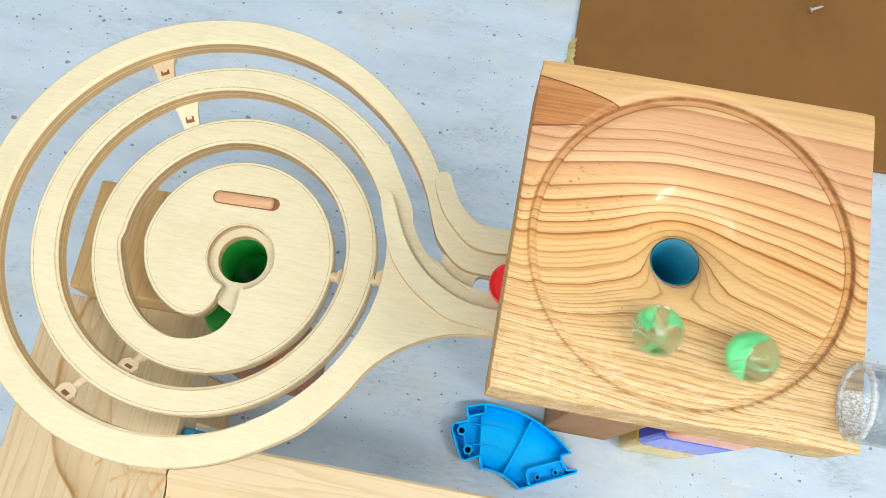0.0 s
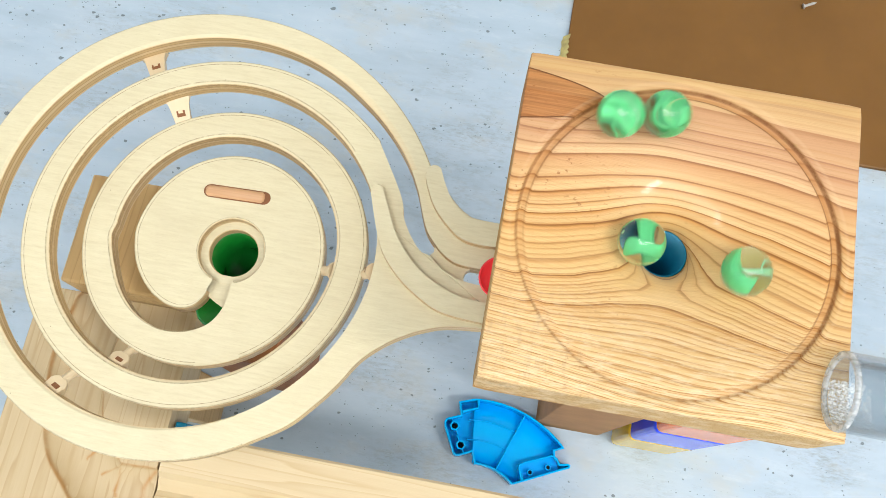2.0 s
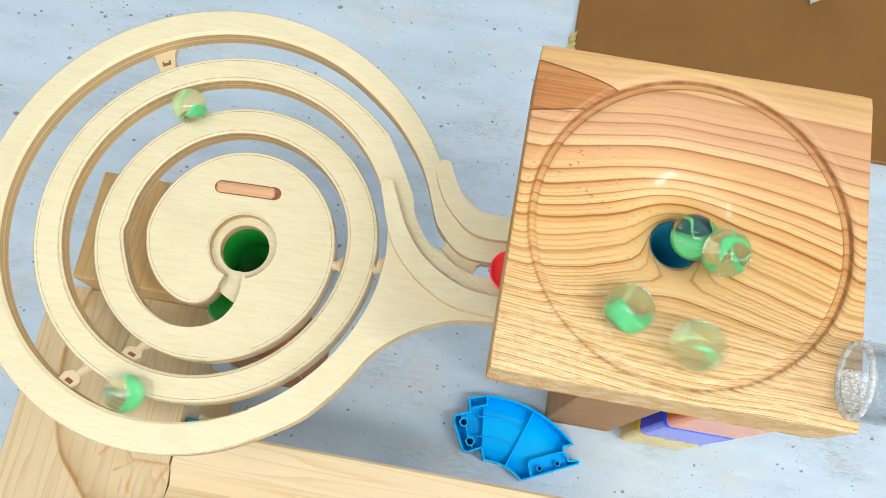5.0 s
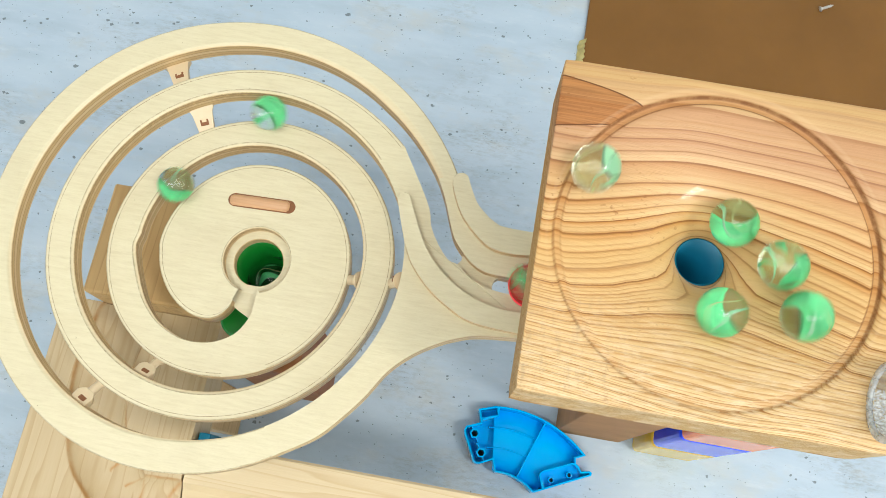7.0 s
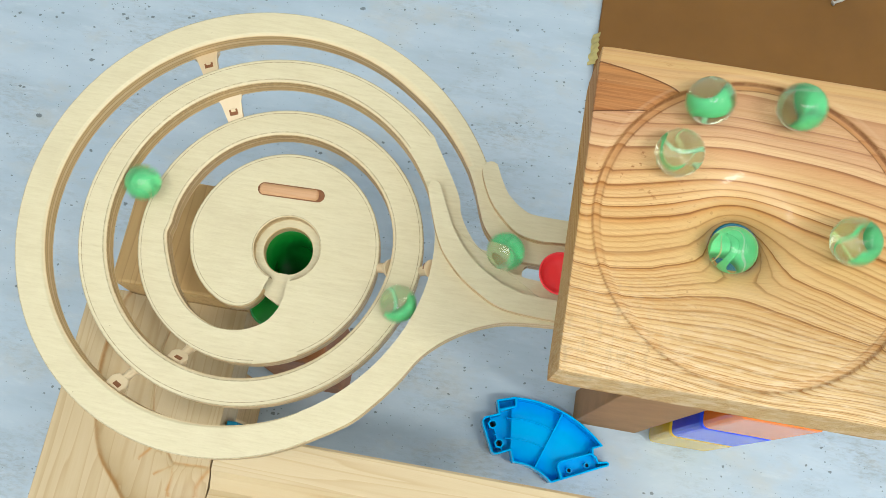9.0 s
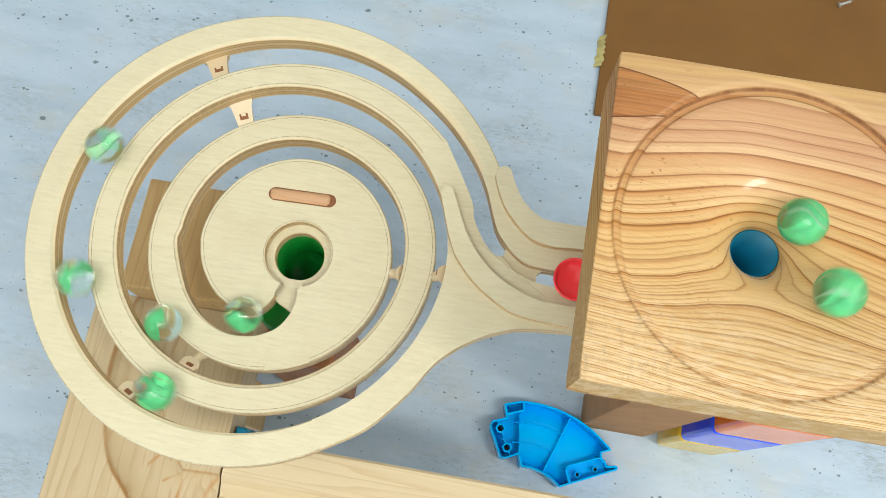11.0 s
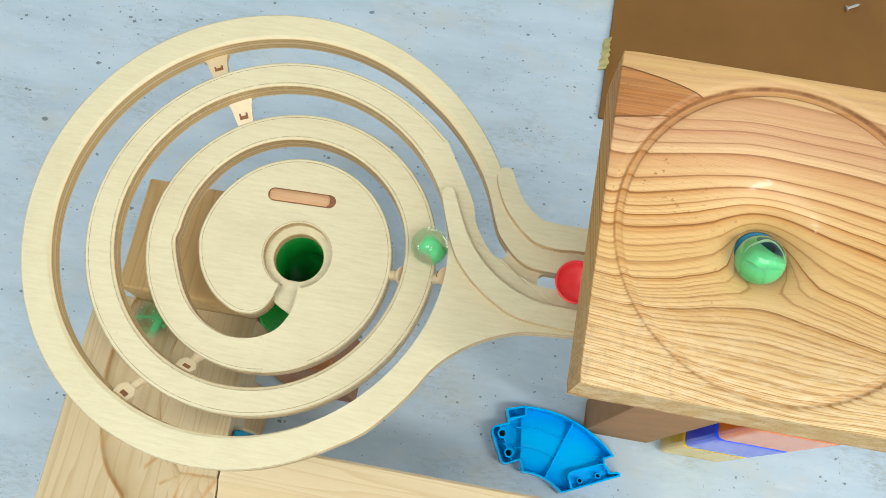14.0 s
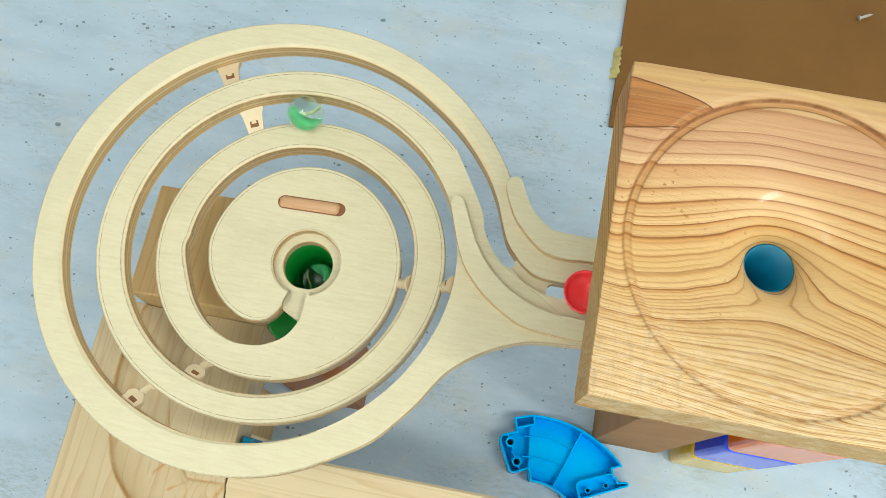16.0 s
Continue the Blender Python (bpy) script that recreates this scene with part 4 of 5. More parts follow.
def build_supports():
    """What stands under the block: a tan box and a pile of painted blocks."""
    ob = part("support_box", box((0.0560, 0.0228, 0.0), (0.1010, 0.0450, 0.318 - 0.0002), 0.0008), TAN)
    tagged(ob, "plain tan wooden box standing under the funnel block", "box")
    z = 0.0
    for h, m, word in ((0.060, YELLOW, "yellow"), (0.065, NAVY, "blue"), (0.065, ORANGE, "orange")):
        ob = part("painted_block", box((0.1100, 0.0185, z), (0.1525, 0.0610, z + h), 0.0035, 3), m)
        tagged(ob, word + " painted wooden block in a small stack on the table", "toy block", "stack of painted blocks")
        z += h


def build_blue_curve():
    """Blue plastic curved track piece lying upside down: walls, ribs and pegs."""
    cx, cy = 20.8, -48.7
    thing = empty("blue_curve", "bright blue plastic curved track piece lying on the table", "toy track", (cx * MM, cy * MM, 0.0))

    def at(pts):
        return [((x - cx) * MM, (y - cy) * MM) for x, y in pts]

    def arc(r, a0, a1, n=24):
        return [(r * MM * math.cos(radians(a0 + (a1 - a0) * i / n)), r * MM * math.sin(radians(a0 + (a1 - a0) * i / n))) for i in range(n + 1)]

    def wall(points, t, z0, z1, closed=True):
        """A thin upright wall that follows a line."""
        n = len(points)
        bm, rows = bmesh.new(), []
        for i in range(n):
            q = Vector(points[i])
            a = Vector(points[i - 1]) if closed or i else q
            b = Vector(points[(i + 1) % n]) if closed or i < n - 1 else q
            d0, d1 = (q - a).normalized(), (b - q).normalized()
            n0, n1 = Vector((d0.y, -d0.x)), Vector((d1.y, -d1.x))
            side = n0 + n1
            side = side.normalized() / max(side.length / 2, 0.55) if side.length > 1e-6 else n1
            rows.append([bm.verts.new((*p, z)) for p, z in ((q, z0), (q, z1 - 0.0003), (q + side * t * 0.2, z1), (q + side * t * 0.8, z1), (q + side * t, z1 - 0.0003), (q + side * t, z0))])
        for p, s in zip(rows, rows[1:] + rows[:1] if closed else rows[1:]):
            for k in range(6):
                bm.faces.new((p[k], p[(k + 1) % 6], s[(k + 1) % 6], s[k]))
        if not closed:
            bm.faces.new(rows[0])
            bm.faces.new(rows[-1][::-1])
        return bm

    outline = arc(80.2, 96.6, 45.6) + at([(70.6, 5.6), (71.2, 2.2), (73.4, 0.8), (75.2, -2.2), (80.6, -1.0), (82.4, -2.0), (82.0, -4.0), (76.5, -6.5), (46.2, -21.2)]) + \
        arc(36.0, 48.8, 95.0, 14) + at([(14.8, -5.2), (6.8, -9.2), (4.2, -9.6), (2.2, -8.6), (-6.8, 8.6), (-7.4, 11.6), (-6.4, 14.2), (2.9, 18.2), (0.3, 27.1)])
    part("floor_sheet", prism(outline, 0.0, 0.0030), BLUE, thing)
    part("outer_wall", wall(outline, 0.0013, 0.0, 0.0170), BLUE, thing)
    # bulging underside of the marble channel, in three bands between the ribs
    bm, rows = bmesh.new(), []
    for i in range(33):
        a = radians(47.5 + 49.5 * i / 32)
        rows.append([bm.verts.new((r * MM * math.cos(a), r * MM * math.sin(a), z * MM)) for r, z in ((37.4, 3.2), (41, 6.3), (46, 8.3), (52, 9.4), (58, 9.8), (65, 9.4), (71, 7.6), (76, 5.0), (78.8, 3.2))])
    for p, s in zip(rows, rows[1:]):
        for k in range(8):
            bm.faces.new((p[k], p[k + 1], s[k + 1], s[k]))
    part("channel", bm, BLUE, thing, "", True)
    part("rib", wall(arc(65.6, 71, 100), 0.0008, 0.003, 0.0112, False), BLUE, thing)
    part("rib", wall(arc(52.0, 71, 102), 0.0008, 0.003, 0.0112, False), BLUE, thing)
    bm = box((0.0362, -0.0005, 0.002), (0.0800, 0.0005, 0.0128))
    bmesh.ops.transform(bm, matrix=pose(0, 0, 0, 0, 0, 70.5), verts=bm.verts)
    part("rib", bm, BLUE, thing)
    # small open pocket at one corner
    part("pocket_wall", wall(at([(3.4, 21.4), (13.6, 25.3), (12.6, 30.2)]), 0.0010, 0.002, 0.0165, False), BLUE, thing)
    # connector box at the other end, with a raised floor
    cell = at([(50.9, -18.6), (47.6, -10.2), (48.0, -7.6), (50.4, -5.6), (68.4, 2.4), (71.0, 2.4), (73.2, 0.6)])
    part("connector_wall", wall(cell, 0.0011, 0.002, 0.0168, False), BLUE, thing)
    part("connector_floor", prism(at([(51.0, -18.6), (48.0, -10.2), (48.4, -7.6), (50.6, -6.0), (68.6, 2.0), (72.6, 0.4), (75.6, -6.6)]), 0.002, 0.0095), BLUE, thing)
    for (x, y), w, z0, z1 in (((0.2, 10.2), 3.6, 2.0, 15.8), ((6.5, -1.8), 3.6, 2.0, 15.8), ((56.2, -11.2), 2.1, 9.0, 15.0), ((67.8, -5.8), 2.1, 9.0, 15.0)):
        sides = 6 if w > 3 else 18
        bm = lathe([(w * 0.66 * MM, z0 * MM), (w * MM, z0 * MM), (w * MM, z1 * MM), (w * 0.66 * MM, z1 * MM)], sides, True)
        bmesh.ops.translate(bm, vec=((x - cx) * MM, (y - cy) * MM, 0), verts=bm.verts)
        socket = part("peg_socket", bm, BLUE, thing, smooth=sides > 6)
        # near-black disc, the socket's inner shade put in as colour
        bm = lathe([(0.0001, (z0 + 1.0) * MM), (w * 0.70 * MM, (z0 + 1.0) * MM), (w * 0.70 * MM, (z0 + 1.6) * MM), (0.0001, (z0 + 1.6) * MM)], 12, True)
        bmesh.ops.translate(bm, vec=((x - cx) * MM, (y - cy) * MM, 0), verts=bm.verts)
        part("socket_shade", bm, SHADE, socket, "dark disc painted as the shade in the socket")
        if w > 3:
            for ang in (120, -60):
                bm = box((w * 0.95 * MM, -0.0004, 0.002), (0.0062, 0.0004, z1 * MM - 0.0006))
                bmesh.ops.transform(bm, matrix=Matrix.Translation(((x - cx) * MM, (y - cy) * MM, 0)) @ pose(0, 0, 0, 0, 0, ang), verts=bm.verts)
                part("socket_rib", bm, BLUE, socket)


build_room()
build_block()
build_spiral()
build_red_cup()
build_tube()
build_planks()
build_supports()
build_blue_curve()

# ---- marbles ----
ENTRY = [(-30, 8, 54.2, 270.5), (-22, -3, 55.0, 268.5), (-12, -14.5, 57.0, 266.8), (-2, -25, 61.8, 265.6), (6, -32.5, 68.5, 265.0), (13, -37.5, 76, 264.9), (20, -41.0, 83.5, 265.0)]
END = [(950, -152.5, 22.5, 245.6), (960, -146.5, 19.2, 245.4), (970, -137, 17.2, 245.2), (979, -126, 20.0, 244.8), (987, -119.5, 25.5, 244.0), (996, -117.8, 34.0, 243.0), (1004, -117.8, 41.0, 241.0), (1015, -116.3, 51.5, 236.0)]


def ride(deg):
    """Middle of a marble on the slot: between equal edges it sits in the middle, where the inner turn hangs lower it leans on the outer wall."""
    (xo, yo), (xi, yi) = slot_out(deg), slot_in(deg)
    full = math.hypot(xo - xi, yo - yi)
    w = min(full, 14.0)
    zo, zi = land_z(deg), land_z(deg + 360)
    k = min(max((zo - zi - 2.0) / 3.0, 0), 1)
    f = 0.5 - k * max(8.2 - full / 2, 0) / full
    z = (1 - k) * ((zo + zi) / 2 - 0.5 + math.sqrt(64 - w * w / 4)) + k * (zi + 7.6)
    return xi + (xo - xi) * f, yi + (yo - yi) * f, z


def spiral_at(s):
    """Place along the whole spiral run, in millimetres: entry channel, slot, middle hole."""
    pts = ENTRY + [(30, *ride(30))] if s < 30 else [(935, *ride(935))] + END
    if 30 <= s <= 935:
        return ride(s)
    for a, b in zip(pts, pts[1:]):
        if s <= b[0]:
            f = (s - a[0]) / (b[0] - a[0])
            return tuple(p + (q - p) * f for p, q in zip(a[1:], b[1:]))
    return pts[-1][1:]


def glide(rows, t):
    """Smooth value at t of rows (t, a, b, ...)."""
    if t <= rows[0][0]:
        return rows[0][1:]
    if t >= rows[-1][0]:
        return rows[-1][1:]
    i = max(k for k in range(len(rows) - 1) if rows[k][0] <= t)
    p, q = rows[i], rows[i + 1]
    h = q[0] - p[0]
    f = (t - p[0]) / h
    o, s = rows[max(i - 1, 0)], rows[min(i + 2, len(rows) - 1)]
    out = []
    for k in range(1, len(p)):
        m0 = (q[k] - o[k]) / (q[0] - o[0]) * h
        m1 = (s[k] - p[k]) / (s[0] - p[0]) * h
        out.append((2 * f ** 3 - 3 * f * f + 1) * p[k] + (f ** 3 - 2 * f * f + f) * m0 + (3 * f * f - 2 * f ** 3) * q[k] + (f ** 3 - f * f) * m1)
    return tuple(out)


def rest_height(r):
    """Height of a marble's middle over the block's top, r from the dish's middle."""
    best = -14.0
    for i in range(65):
        s = -7.99 + 15.98 * i / 64
        if abs(r + s) >= 8.7:
            best = max(best, dish_depth(abs(r + s)) + math.sqrt(64 - s * s))
    return best


RUN_OFF = [(0.0, -116.3, 51.5, 236), (0.07, -116.3, 51.5, 200), (0.20, -150, 52, 184), (0.40, -185, 46, 180), (0.45, -194, 20, 179), (0.49, -196, -10, 179), (0.56, -189, -39, 179),
           (0.64, -175, -55, 179), (0.71, -159, -66, 179), (0.78, -141, -66, 179), (0.88, -121, -62, 179), (0.98, -98, -57, 179), (1.15, -60, -57, 179), (1.4, 0, -60, 179)]
RANK = (0, 1, 2, 3, 4, 8, 5, 9, 7, 0, 6, 0)


def journey(queue, index, dish, track, escape=()):
    """Rows for one marble: clear tube, dish, spiral, pine rails; it rolls as it goes."""
    places = []
    if queue >= 0:
        t0 = dish[0][0]
        park = 190 + 17.5 * queue
        places += [(0.0, park, 13.7, 356.4), (max(t0 - 0.45, 0.01), park, 13.7, 356.4), (t0 - 0.07, 124, 13.7, 356.4)]
    n0 = len(places)
    for t, x, y in dish:
        places.append((t, x, y, TOP + rest_height(math.hypot(x - BOWL[0], y - BOWL[1]))))
    last = dish[-1][0]
    if track:
        t1 = track[0][0]
        places += [(last + 0.07, BOWL[0], BOWL[1], 318), (last * 0.5 + t1 * 0.5 + 0.03, 40, 56, 285)]
    places += list(escape)
    end = track[-1][0] if track else 99
    fell = bool(track) and track[-1][1] > 1010
    park = 45 - 17.5 * RANK[index]
    after = [(end + a, min(x, park), y, z) for a, x, y, z in RUN_OFF] + [(end + 2.2, park, -60, 179)] if fell else []
    rows, q, old = [], Euler((index * 1.3, index * 0.7, index * 2.1)).to_quaternion(), None
    for f in range(0, 481):
        t = f / 30
        if track and t >= t1:
            p = spiral_at(glide(track, t)[0]) if t < end or not fell else glide(after, t)
        else:
            p = glide(places, t)
            if n0 and t < dish[0][0] - 0.07:
                p = (p[0], 13.7, 356.4)
        p = Vector(p) * MM
        if old is not None:
            d = p - old
            flat = Vector((d.x, d.y, 0))
            if flat.length > 1e-6:
                turn = min(flat.length / 0.008, 1.35)
                q = (Matrix.Rotation(turn, 3, Vector((-flat.y, flat.x, 0)).normalized()).to_quaternion() @ q).normalized()
        old = p
        rows.append((t, Matrix.Translation(p) @ q.to_matrix().to_4x4()))
    return rows


def build_marble(style):
    """Clear glass ball with coloured vanes twisted inside."""
    bm = bmesh.new()
    bmesh.ops.create_icosphere(bm, subdivisions=4, radius=0.008)
    ball = part("marble", bm, MARBLE, smooth=True)
    words = ("clear glass marble with a bold green swirl", "clear glass marble with pale green and white swirls", "clear glass marble with a thin yellow-green swirl")[style]
    tagged(ball, words, "marble", "glass marbles")
    # lobes: turn, half width in degrees, inner bow, material, reach; each twists from pole to pole
    lobes = (((0, 50, 0.30, VANE, 6.9), (165, 6, 0.78, VANE_PALE, 6.6), (215, 3, 0.84, THREAD, 6.8)),
             ((0, 35, 0.50, VANE, 6.8), (125, 19, 0.66, VANE, 6.6), (180, 4, 0.84, VANE_PALE, 6.7), (235, 6, 0.80, VANE, 6.6), (75, 3, 0.86, THREAD, 6.8)),
             ((0, 16, 0.68, VANE_PALE, 6.8), (120, 12, 0.72, VANE, 6.5), (200, 4, 0.84, THREAD, 6.8), (280, 5, 0.82, VANE_PALE, 6.5)))[style]
    for a0, wide, bow, material, reach in lobes:
        bm, rows = bmesh.new(), []
        for i in range(21):
            u = -0.98 + 1.96 * i / 20
            r = reach * MM * math.sqrt(1 - u * u)
            a = radians(a0 + 55 * u + 14 * math.sin(4 * u + a0))
            half = radians(wide) * (1 - 0.35 * u * u)
            ring = [(r * math.cos(a + half * v), r * math.sin(a + half * v)) for v in [-1 + k / 4 for k in range(9)]]
            back = [(x * bow + (1 - bow) * r * math.cos(half) * 0.9 * math.cos(a) * (bow > 0.4), y * bow + (1 - bow) * r * math.cos(half) * 0.9 * math.sin(a) * (bow > 0.4)) for x, y in ring[7:0:-1]]
            rows.append([bm.verts.new((x, y, u * 0.0068)) for x, y in ring + back])
        n = len(rows[0])
        for p, s in zip(rows, rows[1:]):
            for k in range(n):
                bm.faces.new((p[k], p[(k + 1) % n], s[(k + 1) % n], s[k]))
        bm.faces.new(rows[0])
        bm.faces.new(rows[-1][::-1])
        part("swirl", bm, material, ball, "", True)
    return ball


marbles = []
kinds = [build_marble(k) for k in range(3)]
for index, kind in enumerate((1, 0, 1, 1, 0, 2, 0, 0, 1, 1, 1, 0)):
    marbles.append(kinds[kind] if kinds[kind] not in marbles else copy_thing(kinds[kind], pose(0, 0, 0)))


def motions():
    # first marble
    walk(marbles[0], journey(-1, 0,
                             [(0, 49.1, 26.3), (0.1, 33.6, 41.4), (0.2, 25.4, 62.3), (0.3, 28.4, 81.2), (0.4, 38.7, 92.1), (0.5, 53.9, 92.4), (0.6, 66.5, 80.5), (0.7, 70.9, 56.8), (0.8, 50.9, 39.5), (0.9, 30.5, 46.0), (1, 22.4, 58.0), (1.1, 23.4, 70.0), (1.2, 33.0, 78.5), (1.3, 50.6, 76.1), (1.4, 66.7, 57.9), (1.5, 49.7, 41.4), (1.6, 37.0, 48.6), (1.7, 38.5, 62.3), (1.8, 57.8, 66.5), (1.9, 57.5, 46.6), (2, 46.7, 54.4), (2.1, 65.1, 58.6), (2.2, 54.7, 52.6), (2.3, 64.3, 55.4), (2.4, 55.1, 59.1), (2.5, 56.9, 53.7), (2.6, 61.0, 53.7), (2.7, 61.2, 55.5), (2.8, 58.8, 54.6), (2.9, 57.7, 58.4), (3, 56.9, 55.0)],
                             [(3.22, -28), (3.3, -2), (3.4, 28), (3.5, 50), (3.6, 74), (3.7, 103), (3.8, 132), (3.9, 163), (4, 193), (4.1, 223), (4.2, 250), (6.3, 838), (6.4, 874), (6.5, 916), (6.6, 945), (6.7, 970), (6.8, 982), (6.93, 1013)]))
    # next marble
    walk(marbles[1], journey(-1, 1,
                             [(0, 78.2, 23.2), (0.1, 53.2, 17.2), (0.2, 28.9, 23.5), (0.3, 14.2, 42.4), (0.4, 14.1, 68.6), (0.5, 24.9, 88.2), (0.6, 41.6, 99.1), (0.7, 59.6, 100.2), (0.8, 73.7, 89.6), (0.9, 84.9, 70.9), (1, 81.6, 46.8), (1.1, 64.8, 30.7), (1.2, 41.2, 27.4), (1.3, 22.8, 32.7), (1.4, 12.5, 47.1), (1.5, 12.8, 63.5), (1.6, 23.4, 77.4), (1.7, 42.7, 84.8), (1.8, 62.9, 84.4), (1.9, 78.9, 70.2), (2, 80.0, 48.9), (2.1, 65.7, 34.9), (2.2, 42.7, 35.7), (2.3, 29.0, 53.8), (2.4, 25.4, 72.5), (2.5, 31.0, 84.7), (2.6, 44.4, 89.1), (2.7, 57.8, 83.2), (2.8, 69.2, 65.5), (2.9, 62.3, 40.8), (3, 45.9, 39.6), (3.1, 39.1, 57.1), (3.2, 50.9, 68.7), (3.3, 56.5, 48.7), (3.4, 49.9, 57.8), (3.5, 54.1, 50.4), (3.6, 59.5, 54.3), (3.7, 57.4, 56.2), (3.8, 54.1, 53.4)],
                             [(4.02, -28), (4.1, -1), (4.2, 29), (6.3, 635), (6.4, 668), (6.5, 696), (6.6, 722), (6.7, 753), (6.8, 786), (6.9, 810), (7, 861), (7.1, 906), (7.2, 931), (7.3, 967), (7.4, 981), (7.57, 1013)]))
    # next marble
    walk(marbles[2], journey(0, 2,
                             [(0.5, 106.9, 13.2), (0.6, 62.0, 16.6), (0.7, 16.5, 30.9), (0.8, 11.0, 65.0), (0.9, 30.1, 94.7), (1, 58.6, 102.2), (1.1, 82.9, 94.5), (1.2, 99.0, 75.9), (1.3, 102.3, 52.6), (1.4, 94.5, 28.8), (1.5, 75.2, 15.5), (1.6, 50.3, 11.2), (1.7, 24.4, 26.3), (1.8, 13.6, 51.3), (1.9, 15.9, 76.9), (2, 32.8, 94.0), (2.1, 49.8, 99.0), (2.2, 63.6, 92.9), (2.3, 73.9, 76.8), (2.4, 68.0, 49.4), (2.5, 41.5, 44.4), (2.6, 21.5, 50.1), (2.7, 15.2, 61.7), (2.8, 15.4, 71.0), (2.9, 22.8, 78.3), (3, 37.9, 78.0), (3.1, 62.4, 67.4), (3.2, 59.3, 40.4), (3.3, 42.0, 33.0), (3.4, 31.2, 39.7), (3.5, 29.1, 54.7), (3.6, 41.0, 69.6), (3.7, 62.3, 71.8), (3.8, 69.0, 50.2), (3.9, 52.2, 41.2), (4, 39.9, 56.7), (4.1, 52.8, 71.5), (4.2, 71.4, 59.7), (4.3, 62.9, 45.4), (4.4, 48.0, 50.4), (4.5, 50.7, 64.8), (4.6, 64.2, 63.2), (4.7, 62.6, 51.0), (4.8, 52.0, 53.3), (4.9, 55.3, 62.0), (5, 61.7, 57.6), (5.1, 57.0, 54.0)],
                             [(5.35, -28), (6.3, 275), (6.4, 298), (6.5, 319), (6.6, 339), (6.7, 359), (6.8, 384), (6.9, 405), (7, 445), (7.1, 486), (7.2, 526), (7.3, 566), (7.4, 602), (7.5, 631), (7.6, 660), (7.7, 687), (7.8, 712), (7.9, 738), (8, 768), (8.1, 806), (8.2, 842), (8.3, 885), (8.4, 923), (8.5, 955), (8.6, 977), (8.7, 994), (8.76, 1013)]))
    # next marble
    walk(marbles[3], journey(1, 3,
                             [(0.6, 99.4, 14.0), (0.7, 52.6, 14.6), (0.8, 13.8, 33.4), (0.9, 13.4, 72.3), (1, 36.4, 98.6), (1.1, 66.5, 102.2), (1.2, 90.5, 88.2), (1.3, 100.3, 67.5), (1.4, 98.1, 44.9), (1.5, 81.9, 26.9), (1.6, 59.7, 21.9), (1.7, 36.4, 31.4), (1.8, 26.8, 55.6), (1.9, 31.9, 80.1), (2, 48.0, 97.2), (2.1, 65.4, 101.7), (2.2, 80.7, 96.9), (2.3, 88.3, 80.0), (2.4, 88.1, 57.7), (2.5, 74.5, 37.2), (2.6, 51.5, 28.1), (2.7, 27.9, 28.9), (2.8, 15.5, 38.9), (2.9, 13.8, 56.3), (3, 23.7, 72.9), (3.1, 38.2, 83.1), (3.2, 57.8, 84.4), (3.3, 76.3, 80.7), (3.4, 84.5, 66.0), (3.5, 80.5, 50.5), (3.6, 59.4, 40.4), (3.7, 33.2, 35.1), (3.8, 13.3, 44.2), (3.9, 12.2, 55.7), (4, 21.7, 68.3), (4.1, 38.9, 78.0), (4.2, 61.9, 75.1), (4.3, 74.4, 64.2), (4.4, 72.7, 47.7), (4.5, 58.4, 39.9), (4.6, 44.2, 47.2), (4.7, 42.7, 62.9), (4.8, 55.2, 72.1), (4.9, 69.0, 66.1), (5, 70.4, 51.4), (5.1, 58.3, 43.6), (5.2, 46.3, 50.8), (5.3, 47.7, 64.3), (5.4, 60.2, 68.3), (5.5, 68.3, 58.6), (5.6, 62.5, 48.0), (5.7, 51.1, 49.7), (5.8, 49.1, 60.6), (5.9, 58.4, 65.4), (6, 65.3, 58.3), (6.1, 60.4, 50.4), (6.2, 52.2, 53.0), (6.3, 53.5, 61.3), (6.4, 51.6, 56.6), (6.5, 54.9, 54.9), (6.6, 56.3, 52.9), (6.7, 57.2, 53.0), (6.8, 55.3, 52.0)],
                             [(7, -28), (7.1, 4), (7.2, 32), (7.3, 58), (7.4, 87), (7.5, 118), (7.6, 150), (7.7, 181), (7.8, 213), (7.9, 242), (8, 266), (8.1, 287), (8.2, 309), (8.3, 329), (8.4, 346), (8.5, 366), (8.6, 391), (8.7, 417), (8.8, 452), (8.9, 489), (9, 526), (9.1, 563), (9.2, 595), (10.85, 1013)]))
